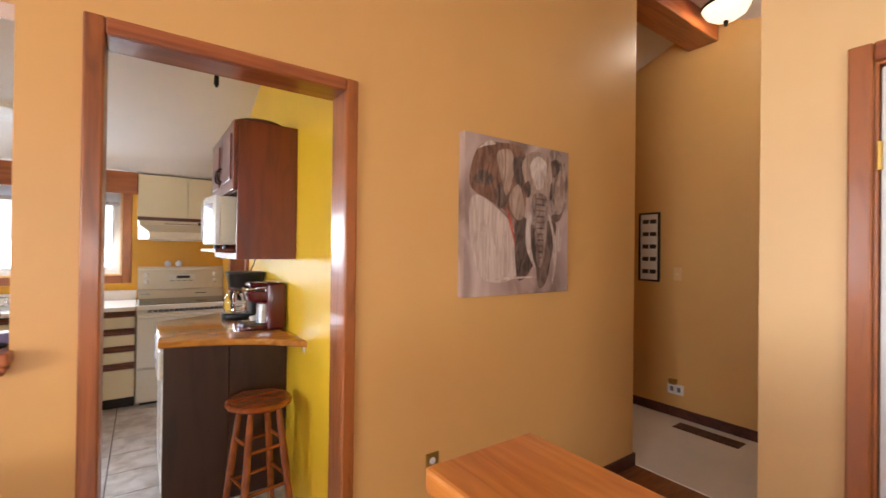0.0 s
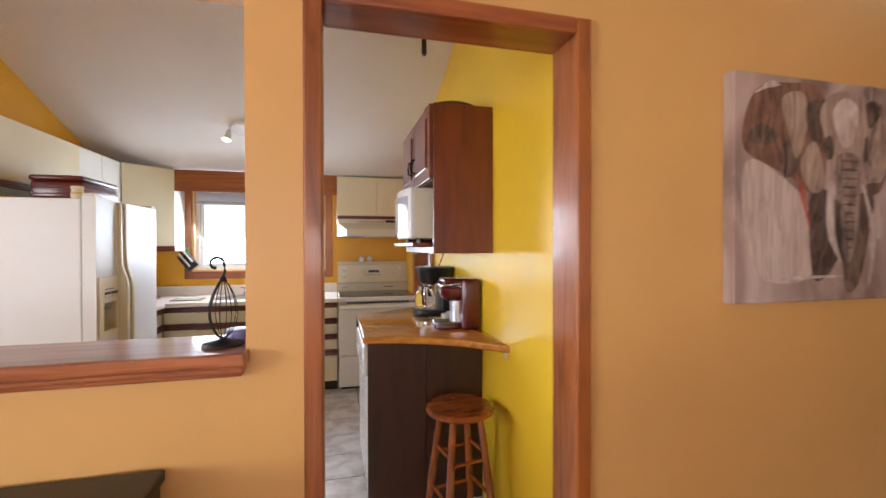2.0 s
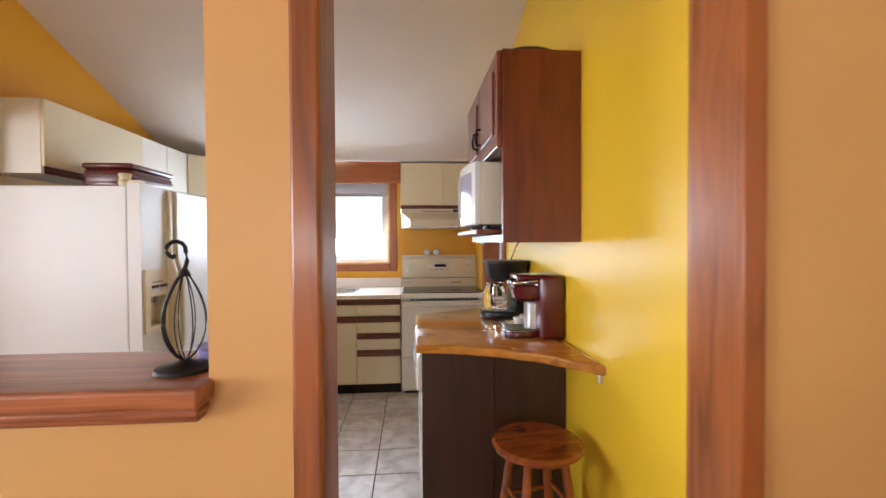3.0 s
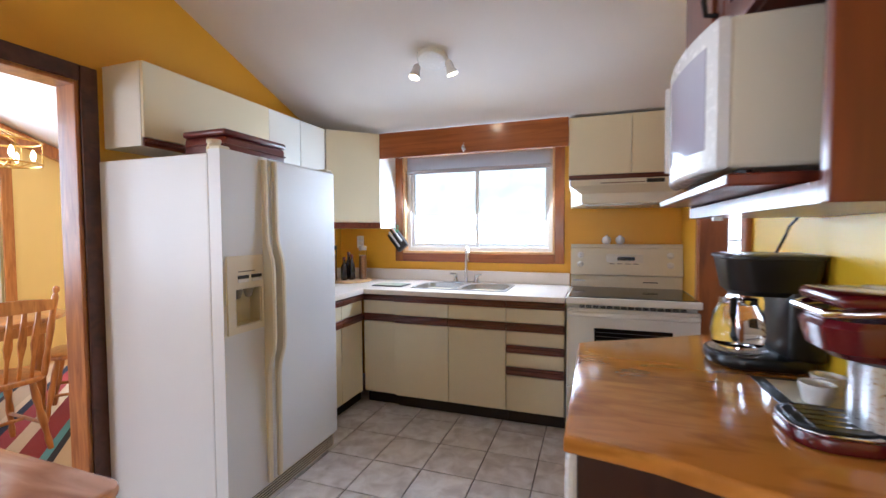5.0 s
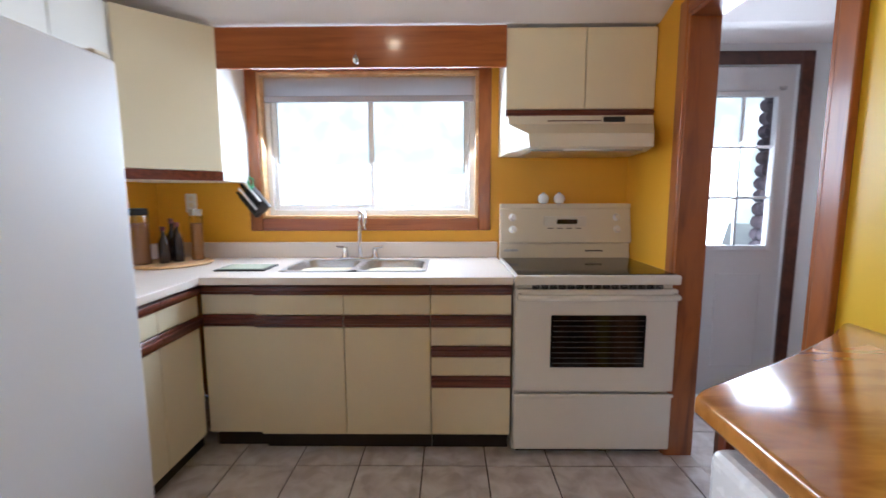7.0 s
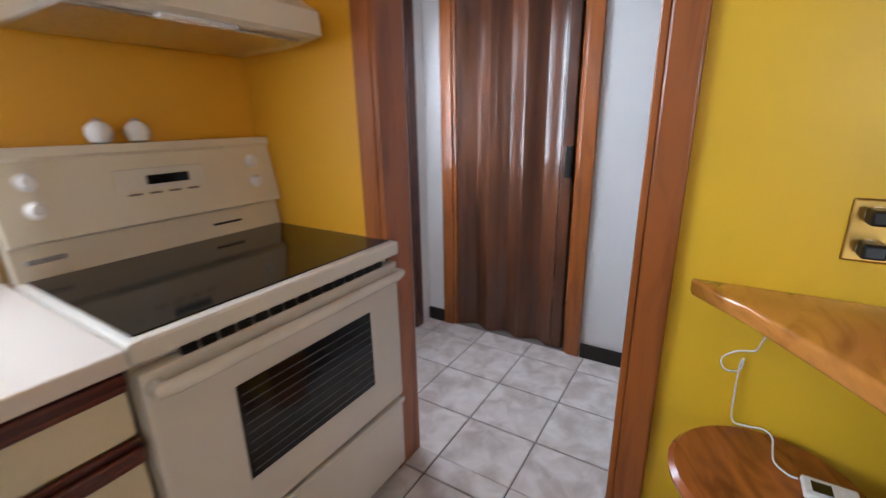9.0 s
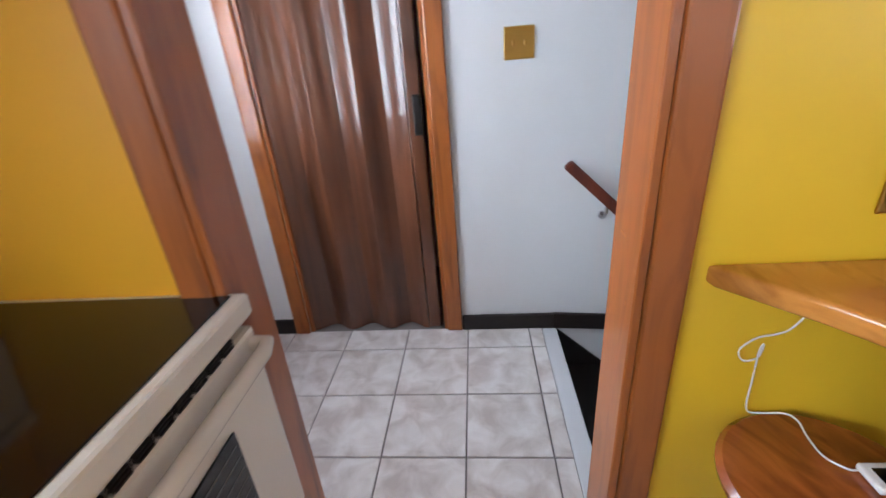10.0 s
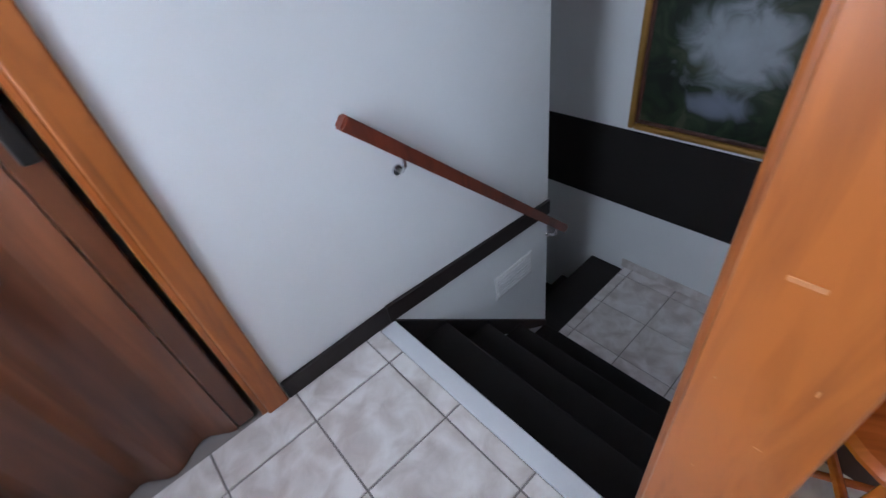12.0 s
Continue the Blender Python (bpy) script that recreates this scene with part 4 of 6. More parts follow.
for y, s, dd in ((3.58, -1, fd), (3.652, 1, rd)):
    pts = []
    for z, o in ((1.70, 0.018), (1.66, 0.022), (1.36, 0.024), (1.3, 0.03), (1.22, 0.055), (1.16, 0.06), (0.84, 0.06), (0.78, 0.055), (0.7, 0.03), (0.64, 0.024), (0.2, 0.022), (0.12, 0.018)):
        pts.append((-1.102 + o, y + s * 0.0, z))
    bm = bmesh.new()
    rings = []
    for x, yy, z in pts:
        rings.append([bm.verts.new(p) for p in ((-1.106, yy - 0.012, z), (x - 0.006, yy - 0.014, z), (x, yy - 0.006, z), (x, yy + 0.006, z), (x - 0.006, yy + 0.014, z), (-1.106, yy + 0.012, z))])
    for a, b in zip(rings, rings[1:]):
        for k in range(6):
            bm.faces.new((a[k], a[(k + 1) % 6], b[(k + 1) % 6], b[k]))
    bm.faces.new(rings[0])
    bm.faces.new(rings[-1][::-1])
    part("handle", bm, ALMOND, dd, "long almond door handle", True)
for y in (3.36, 4.16):
    part("hinge_cover", B(-1.17, -1.11, y - 0.03, y + 0.03, 1.715, 1.73, r=0.004), ALMOND, fr)
fr.location, fr.scale = (-1.495, 3.784, 0.0), (1.0, 0.959, 0.99)
tin = thing("bread_tin", (-1.3, 3.72, 1.69), "maroon embossed metal tin lying on the fridge", "tin")
part("body", B(-1.52, -1.26, 3.51, 3.93, 1.6895, 1.8, r=0.02, seg=3), TINRED, tin, smooth=True)
part("lid", B(-1.525, -1.255, 3.505, 3.935, 1.8, 1.832, r=0.014, seg=3), TINRED, tin, smooth=True)
for z in (1.72, 1.755):
    part("embossed_band", B(-1.523, -1.257, 3.507, 3.933, z, z + 0.008, r=0.003), TINRED, tin)
jar = solid("cream_jar", lathe(bmesh.new(), [(0.028, 0), (0.032, 0.02), (0.026, 0.05), (0.032, 0.06), (0.03, 0.07)], (-1.25, 3.44, 1.6895), 18), ALMOND, "small cream candle jar on the fridge", "jar", smooth=True, at=(-1.25, 3.44, 1.6895))
part("label_band", lathe(bmesh.new(), [(0.0315, 0), (0.0315, 0.015)], (-1.25, 3.44, 1.711), 18), plain("label_buff", srgb(206, 180, 130), 0.6), jar)
solid("booklet", B(-1.225, -1.175, 3.43, 3.54, 1.704, 1.7135, r=0.002), WHITELAM, "white booklet lying on the fridge", "booklet")

# peninsula
pen = thing("peninsula", (0.66, 3.13, 0.0), "dark stained wooden peninsula base with a dishwasher", "cabinet")
part("back_panel", B(0.345, 0.66, 2.815, 2.833, 0.0, 0.901, r=0.002), DARKPANEL, pen)
part("back_panel", B(0.662, 0.984, 2.817, 2.835, 0.0, 0.901, r=0.002), DARKPANEL, pen)
part("side_panel", B(0.355, 0.984, 3.505, 3.523, 0.0, 0.901, r=0.002), DARKPANEL, pen)
part("inner_panel", B(0.35, 0.37, 3.487, 3.505, 0.0, 0.901, r=0.002), CABWOOD, pen)
pc = thing("peninsula_counter", (0.66, 3.2, 0.902), "varnished honey-brown wooden counter flared to the wall", "counter")
near = [(0.32, 2.8), (0.48, 2.77), (0.66, 2.7), (0.8, 2.61), (0.92, 2.49), (0.97, 2.435), (0.9835, 2.43)]
far = [(0.9835, 3.965), (0.965, 3.962), (0.85, 3.865), (0.7, 3.765), (0.57, 3.685), (0.35, 3.56), (0.326, 3.535)]
part("top", prism(bmesh.new(), near + far, 0.902, 0.94, r=0.009, seg=3), COUNTERWOOD, pc, smooth=True)
part("wall_bracket", B(0.972, 0.983, 2.455, 2.47, 0.867, 0.9015, r=0.002), WHITEPLASTIC, pc, "small white wall bracket")
dw = thing("dishwasher", (0.6, 3.15, 0.0), "white dishwasher under the peninsula counter", "dishwasher")
part("tub", B(0.39, 0.96, 2.84, 3.48, 0.05, 0.875), WHITEPLASTIC, dw)
part("door", B(0.34, 0.388, 2.838, 3.482, 0.11, 0.71, r=0.01, seg=2), WHITEPLASTIC, dw)
cp = part("control_panel", B(0.32, 0.388, 2.838, 3.482, 0.72, 0.88, r=0.018, seg=3), WHITEPLASTIC, dw)
part("latch", B(0.313, 0.321, 3.02, 3.26, 0.78, 0.81, r=0.003), plain("latch_grey", srgb(170, 170, 172), 0.4), cp)
for k in range(4):
    part("button", B(0.316, 0.321, 3.29 + 0.03 * k, 3.31 + 0.03 * k, 0.785, 0.805, r=0.002), BAR, cp)
part("kick_plate", B(0.368, 0.388, 2.838, 3.482, 0.0, 0.105), BLACK, dw)

# wooden wall cabinet with the microwave
wc = thing("wall_cabinet", (0.82, 3.06, 1.376), "red-brown wooden wall cabinet with an open microwave shelf", "cabinet")
part("side_panel", B(0.664, 0.9835, 2.65, 2.67, 1.376, 2.14, r=0.002), CABWOOD, wc)
part("side_panel", B(0.664, 0.9835, 3.48, 3.5, 1.376, 2.14, r=0.002), CABWOOD, wc)
part("top_panel", B(0.664, 0.9835, 2.67, 3.48, 2.12, 2.14), CABWOOD, wc)
part("bottom_panel", B(0.664, 0.9835, 2.67, 3.48, 1.376, 1.408), CABWOOD, wc)
part("middle_shelf", B(0.664, 0.9835, 2.67, 3.48, 1.752, 1.772), CABWOOD, wc)
part("back_board", B(0.975, 0.983, 2.67, 3.48, 1.408, 2.12), CABWOOD, wc)
part("microwave_shelf", B(0.575, 0.97, 2.76, 3.479, 1.412, 1.432, r=0.003), CABWOOD, wc)
for a, b, hy in ((2.655, 3.072, 3.03), (3.078, 3.495, 3.12)):
    d = part("door", B(0.643, 0.6635, a, b, 1.755, 2.135, r=0.004, seg=2), CABWOOD, wc)
    part("raised_panel", B(0.635, 0.6435, a + 0.06, b - 0.06, 1.815, 2.075, r=0.006, seg=2), CABWOOD, d)
    part("handle", tube(bmesh.new(), [(0.643, hy, 1.84), (0.618, hy, 1.845), (0.613, hy, 1.88), (0.618, hy, 1.915), (0.643, hy, 1.92)], 0.006), BLACKMETAL, d, "dark metal bail handle", True)
part("under_lamp", B(0.68, 0.7, 3.28, 3.3, 1.365, 1.376), WHITEPLASTIC, wc)
platter = solid("dark_platter", lathe(bmesh.new(), [(0.1, 0), (0.135, 0.012), (0.14, 0.024), (0.12, 0.034), (0.04, 0.04), (0.004, 0.041)], (0.8, 2.82, 2.1405), 32), CABWOOD, "dark round platter lying on the wooden wall cabinet", "platter", smooth=True, at=(0.8, 2.82, 2.1405))
part("rim", lathe(bmesh.new(), [(0.138, 0.018), (0.144, 0.021), (0.138, 0.026)], (0.8, 2.82, 2.1405), 32), DARKTRIM, platter, smooth=True)
mw = thing("microwave_oven", (0.77, 3.1, 1.432), "white microwave oven on the wall cabinet's shelf", "microwave")
MY0, MY1, MZ0, MZ1 = 2.893, 3.36, 1.457, 1.745
part("case", B(0.612, 0.94, MY0 + 0.002, MY1 - 0.002, MZ0, MZ1 - 0.002, r=0.008, seg=2), ALMOND, mw)
for x in (0.65, 0.9):
    for y in (MY0 + 0.05, MY1 - 0.05):
        part("foot", C((x, y, 1.4325), (x, y, MZ0 + 0.002), 0.016, n=12), BLACK, mw)


def bulge(y):
    """Front of the microwave: bowed outward between its two ends."""
    u = (y - MY0) / (MY1 - MY0)
    return 0.592 - 0.036 * math.sin(math.pi * u) ** 0.8


def bowed(y0, y1, z0, z1, out, depth, r=0.0):
    ys = [y0 + (y1 - y0) * k / 10 for k in range(11)]
    pts = [(bulge(y) - out, y) for y in ys] + [(bulge(y) - out + depth, y) for y in reversed(ys)]
    return prism(bmesh.new(), pts, z0, z1, r=r)


MWEND = MY1 - 0.002
fr2 = part("front", prism(bmesh.new(), [(bulge(MY0 + (MWEND - MY0) * k / 14), MY0 + (MWEND - MY0) * k / 14) for k in range(15)] + [(0.6125, MWEND), (0.6125, MY0)], MZ0 - 0.002, MZ1, r=0.01, seg=3), WHITEPLASTIC, mw, smooth=True)
part("window", bowed(2.93, 3.2, 1.5, 1.7, 0.0015, 0.004), plain("tinted_window", srgb(178, 174, 188), 0.1), fr2, "greyish door window")
part("keypad", bowed(3.24, 3.325, 1.5, 1.64, 0.0015, 0.004), plain("keypad_grey", srgb(206, 204, 206), 0.3), fr2)
part("display", bowed(3.24, 3.325, 1.67, 1.695, 0.0015, 0.004), BAR, fr2)
part("door_handle", bowed(3.21, 3.228, 1.49, 1.71, 0.012, 0.014, 0.004), WHITEPLASTIC, fr2)


def stool(at, label, turn, tall=1.0):
    x, y, z = at
    root = thing("bar_stool", at, label, "stool", "stools at the peninsula")
    part("seat", lathe(bmesh.new(), [(0.1, 0.606), (0.152, 0.61), (0.166, 0.62), (0.168, 0.632), (0.158, 0.642), (0.1, 0.644), (0.01, 0.64)], (x, y, z), 36), STOOLWOOD, root, smooth=True)
    for k in range(4):
        a = radians(45 + 90 * k)
        c, s = math.cos(a), math.sin(a)
        prof = [(0.013, 0), (0.017, 0.1), (0.02, 0.3), (0.017, 0.5), (0.013, 0.61)]
        d = (Vector((x + 0.1 * c, y + 0.1 * s, z + 0.608)) - Vector((x + 0.185 * c, y + 0.185 * s, z))).to_track_quat("Z", "Y").to_matrix().to_4x4()
        part("leg", lathe(bmesh.new(), prof, (x + 0.185 * c, y + 0.185 * s, z), 12, d), STOOLWOOD, root, smooth=True)
    for k in range(4):
        for h in (0.2 + 0.03 * (k % 2), 0.4 + 0.03 * (k % 2)):
            r0 = 0.185 - 0.085 * h / 0.608
            a, b = radians(45 + 90 * k), radians(135 + 90 * k)
            part("rung", C((x + r0 * math.cos(a), y + r0 * math.sin(a), z + h), (x + r0 * math.cos(b), y + r0 * math.sin(b), z + h), 0.009, n=10), STOOLWOOD, root, smooth=True)
    root.rotation_euler, root.scale = (0, 0, radians(turn)), (1, 1, tall)
    return root


stool((0.765, 2.53, 0.0), "round wooden bar stool before the dark peninsula panel", 10)
stool((0.815, 3.79, 0.0), "round wooden bar stool under the counter by the hall doorway", 25, 0.95)

# coffee makers
CT = 0.941
cm = thing("drip_coffee_maker", (0.85, 3.460, 0.94), "black drip coffee maker with a glass carafe", "coffee maker")
part("base", prism(bmesh.new(), [(p.x, p.y) for p in ring_rect(0.84, 3.460, 0.27, 0.22, 0.09, 0)], CT, CT + 0.038, r=0.01), BLACK, cm, smooth=True)
part("hotplate", lathe(bmesh.new(), [(0.075, 0), (0.078, 0.003), (0.07, 0.006)], (0.79, 3.460, CT + 0.038), 28), STEEL, cm, "steel warming plate", True)
part("tank", B(0.885, 0.978, 3.360, 3.560, CT + 0.03, CT + 0.25, r=0.015, seg=3), BLACK, cm, smooth=True)
part("brew_head", loft(bmesh.new(), [ring_rect(0.862, 3.460, 0.19, 0.17, 0.06, 1.15), ring_rect(0.86, 3.460, 0.215, 0.2, 0.06, 1.165), ring_rect(0.858, 3.460, 0.24, 0.215, 0.05, 1.255), ring_rect(0.857, 3.460, 0.25, 0.22, 0.05, 1.258), ring_rect(0.857, 3.460, 0.25, 0.22, 0.05, 1.266), ring_rect(0.86, 3.460, 0.23, 0.2, 0.05, 1.27)]), BLACK, cm, smooth=True)
car = part("carafe", lathe(bmesh.new(), [(0.052, 0.0), (0.066, 0.01), (0.072, 0.045), (0.066, 0.1), (0.048, 0.135), (0.047, 0.145)], (0.79, 3.460, CT + 0.045), 28), GLASS, cm, "clear glass carafe", True)
part("carafe_band", lathe(bmesh.new(), [(0.0485, 0.0), (0.0505, 0.004), (0.0505, 0.016), (0.047, 0.02)], (0.79, 3.460, CT + 0.176), 24), CHROME, car, "bright metal collar", True)
part("carafe_handle", tube(bmesh.new(), [(0.772, 3.418, 1.135), (0.76, 3.390, 1.135), (0.755, 3.375, 1.1), (0.757, 3.380, 1.035), (0.768, 3.400, 1.02)], 0.009, 10), BLACK, car, smooth=True)
part("cord", tube(bmesh.new(), [(0.9, 3.510, 1.268), (0.925, 3.520, 1.32), (0.935, 3.520, 1.35), (0.945, 3.490, 1.376)], 0.004), BLACK, cm, smooth=True)
kc = thing("pod_coffee_maker", (0.87, 2.94, 0.94), "maroon pod coffee maker with a drip tray", "coffee maker")
part("housing", B(0.868, 0.98, 2.815, 3.05, CT, 1.23, r=0.022, seg=3), MAROON, kc, smooth=True)
part("brew_head", loft(bmesh.new(), [ring_rect(0.845, 2.945, 0.1, 0.12, 0.045, 1.105), ring_rect(0.84, 2.945, 0.135, 0.15, 0.05, 1.12), ring_rect(0.835, 2.945, 0.15, 0.165, 0.05, 1.165), ring_rect(0.84, 2.945, 0.14, 0.155, 0.05, 1.178)]), MAROON, kc, smooth=True)
part("lid", B(0.775, 0.9, 2.86, 3.03, 1.2, 1.228, r=0.013, seg=3), MAROON, kc, smooth=True)
part("lid_handle", tube(bmesh.new(), [(0.87, 2.86, 1.2), (0.8, 2.862, 1.195), (0.765, 2.885, 1.19), (0.765, 3.005, 1.19), (0.8, 3.028, 1.195), (0.87, 3.03, 1.2)], 0.008, 10), CHROME, kc, "chrome lid handle", True)
part("drip_base", prism(bmesh.new(), [(p.x, p.y) for p in ring_rect(0.81, 2.955, 0.17, 0.17, 0.06, 0)], CT, CT + 0.028, r=0.006), MAROON, kc, smooth=True)
part("drip_rim", prism(bmesh.new(), [(p.x, p.y) for p in ring_rect(0.807, 2.955, 0.16, 0.16, 0.058, 0)], CT + 0.0282, CT + 0.032, r=0.0015), CHROME, kc, "chrome tray rim")
part("drip_grid", prism(bmesh.new(), [(p.x, p.y) for p in ring_rect(0.805, 2.955, 0.135, 0.135, 0.05, 0)], CT + 0.0322, CT + 0.036, r=0.001), BLACK, kc, "black drip grid")
for k in range(5):
    part("grid_bar", B(0.76, 0.85, 2.905 + 0.025 * k, 2.909 + 0.025 * k, CT + 0.0362, CT + 0.0385), CHROME, kc)
part("front_plate", lathe(bmesh.new(), [(0.055, 0), (0.055, 0.118)], (0.885, 2.945, CT + 0.036), 28), STEEL, kc, "curved silver front plate", True)
solid("paper_mat", B(0.78, 0.975, 3.07, 3.31, 0.9405, 0.9425), DARKFIELD, "dark mat under the coffee makers", "mat")
solid("paper_sheet", B(0.81, 0.96, 3.09, 3.29, 0.9427, 0.9435), plain("buff_paper", srgb(206, 196, 172), 0.7), "buff paper sheet lying on the dark mat", "paper")
for x, y in ((0.86, 3.14), (0.91, 3.21)):
    cup = solid("white_cup", lathe(bmesh.new(), [(0.026, 0), (0.034, 0.035), (0.035, 0.045), (0.031, 0.045), (0.024, 0.006)], (x, y, 0.9437), 20), WHITEPLASTIC, "small white cup on the mat", "cup", "cups on the mat", smooth=True, at=(x, y, 0.9437))

# small table below the pass-through
kt = thing("kitchen_table", (-1.1, 2.28, 0.0), "small pinkish-brown wooden table below the pass-through", "table")
part("tabletop", prism(bmesh.new(), [(p.x, p.y) for p in ring_rect(-1.1, 2.28, 0.88, 0.7, 0.05, 0)], 0.725, 0.752, r=0.008), wood("table_wood", srgb(150, 92, 62), srgb(206, 150, 116), (1.5, 10, 10), 0.25, 0.6), kt, smooth=True)
for x in (-1.48, -0.72):
    for y in (1.99, 2.57):
        part("leg", B(x - 0.022, x + 0.022, y - 0.022, y + 0.022, 0.003, 0.725, r=0.004), CABWOOD, kt)
part("apron", B(-1.46, -0.74, 2.0, 2.56, 0.64, 0.725, r=0.003), CABWOOD, kt)

# ---- kitchen: small things ----
SPX, SPY = -0.575, 4.46
zc = roof(SPY)
tl = thing("ceiling_spotlight", (SPX, SPY, zc), "white ceiling spotlight with two lit heads", "ceiling light")
slope_turn = Matrix.Rotation(-math.atan(SLOPE), 4, "X")
part("canopy", lathe(bmesh.new(), [(0.02, -0.03), (0.085, -0.026), (0.098, -0.01), (0.098, 0.002)], (SPX, SPY, zc), 28, slope_turn), WHITEPLASTIC, tl, smooth=True)
for x, tx, ty in ((SPX - 0.1, SPX - 0.12, SPY - 0.03), (SPX + 0.1, SPX + 0.14, SPY + 0.02)):
    part("arm", tube(bmesh.new(), [(SPX + (x - SPX) * 0.5, SPY, zc - 0.02), (x, SPY, zc - 0.025), (x, SPY, zc - 0.04)], 0.008), WHITEPLASTIC, tl, smooth=True)
    d = (Vector((tx, ty, zc - 0.15)) - Vector((x, SPY, zc - 0.03))).to_track_quat("Z", "Y").to_matrix().to_4x4()
    hd = part("lamp_head", lathe(bmesh.new(), [(0.012, 0), (0.022, 0.008), (0.026, 0.05), (0.04, 0.085), (0.038, 0.085)], (x, SPY, zc - 0.03), 18, d), WHITEPLASTIC, tl, smooth=True)
    part("bulb", lathe(bmesh.new(), [(0.028, 0.084), (0.032, 0.087), (0.01, 0.091)], (x, SPY, zc - 0.03), 14, d), BULB, hd, "lit bulb")
pl = thing("pull_cord", (0.47, 1.95, 2.05), "dark pull cord hanging from the ceiling", "pull cord")
part("pull", lathe(bmesh.new(), [(0.004, 0.07), (0.008, 0.05), (0.009, 0.01), (0.004, 0)], (0.47, 1.95, 2.05), 12), BLACKMETAL, pl)
part("cord", C((0.47, 1.95, 2.12), (0.47, 1.95, roof(1.95)), 0.0025, n=6), BLACKMETAL, pl)

kb = thing("knife_block", (-1.27, 5.42, 1.23), "dark wall-hung knife holder with light-handled knives", "knife holder")
bm = B(-0.055, 0.055, 0.0, 0.05, -0.1, 0.06, r=0.008, seg=2)
tm = Matrix.Translation((-1.275, 5.385, 1.27)) @ Matrix.Rotation(radians(-38), 4, "Y")
bmesh.ops.transform(bm, matrix=tm, verts=bm.verts)
part("holder", bm, DARKFIELD, kb)
for k in range(4):
    bm = B(-0.045 + 0.024 * k, -0.03 + 0.024 * k, -0.012, 0.01, -0.08 + 0.012 * k, 0.085 + 0.012 * k, r=0.005, seg=2)
    bmesh.ops.transform(bm, matrix=tm, verts=bm.verts)
    part("knife_handle", bm, WHITEPLASTIC if k % 2 else BLACK, kb)
part("scissors_grip", tube(bmesh.new(), [(-1.27, 5.375, 1.34), (-1.285, 5.375, 1.37), (-1.275, 5.375, 1.4), (-1.255, 5.375, 1.39), (-1.255, 5.375, 1.35), (-1.27, 5.375, 1.33)], 0.006), GREEN, kb, "green scissors handle")

sus = solid("lazy_susan", lathe(bmesh.new(), [(0.2, 0), (0.21, 0.006), (0.2, 0.014), (0.02, 0.0145)], (-1.66, 5.2, 0.9085), 36), PALEWOOD, "round pale wooden turntable in the worktop's corner", "turntable", at=(-1.66, 5.2, 0.9085))
for x, y, h, r, m, lb in ((-1.76, 5.1, 0.3, 0.045, STEEL, "glass canister with a dark lid and pale grains"), (-1.55, 5.27, 0.29, 0.032, SPICE, "tall glass jar of brown dry food")):
    can = thing("canister", (x, y, 0.924), lb, "canister", "canisters in the corner")
    part("contents", C((x, y, 0.926), (x, y, 0.924 + h * 0.72), r * 0.9, n=20), SPICE, can, smooth=True)
    g = part("glass_body", lathe(bmesh.new(), [(r, 0), (r * 1.03, 0.01), (r * 1.03, h * 0.86), (r * 0.95, h * 0.88)], (x, y, 0.924), 24), GLASS, can, smooth=True)
    part("lid", lathe(bmesh.new(), [(r * 1.05, h * 0.88), (r * 1.07, h * 0.9), (r * 1.05, h), (r * 0.4, h * 1.01)], (x, y, 0.924), 24), BLACK if m is STEEL else STEEL, can, smooth=True)
for x, y, h in ((-1.66, 5.14, 0.2), (-1.62, 5.2, 0.22), (-1.67, 5.23, 0.24)):
    bt = thing("sauce_bottle", (x, y, 0.924), "dark glass sauce bottle with a red cap", "bottle", "bottles in the corner")
    part("body", lathe(bmesh.new(), [(0.026, 0), (0.029, 0.01), (0.029, h * 0.55), (0.012, h * 0.75), (0.011, h * 0.88)], (x, y, 0.924), 18), plain("dark_bottle", srgb(34, 20, 16), 0.12) if "dark_bottle" not in bpy.data.materials else bpy.data.materials["dark_bottle"], bt, smooth=True)
    part("cap", lathe(bmesh.new(), [(0.013, h * 0.88), (0.014, h * 0.89), (0.013, h)], (x, y, 0.924), 14), TINRED, bt)
dm = thing("drying_mat", (-1.17, 5.03, 0.909), "dark-edged green drainer tray beside the sink", "tray")
part("frame", B(-1.29, -1.03, 4.95, 5.14, 0.9087, 0.916, r=0.003), DARKFIELD, dm)
part("pad", B(-1.27, -1.05, 4.97, 5.12, 0.9162, 0.919, r=0.001), plain("sage_pad", srgb(176, 180, 156), 0.8, vary=0.1), dm)
swp = thing("switch_plate", (-1.75, 5.45, 1.25), "white wall outlet above the worktop", "outlet")
part("plate", B(-1.715, -1.645, 5.452, 5.4595, 1.19, 1.305, r=0.003), WHITEPLASTIC, swp)
for z in (1.222, 1.262):
    part("socket", B(-1.695, -1.665, 5.4495, 5.453, z, z + 0.026, r=0.002), ALMOND, swp)

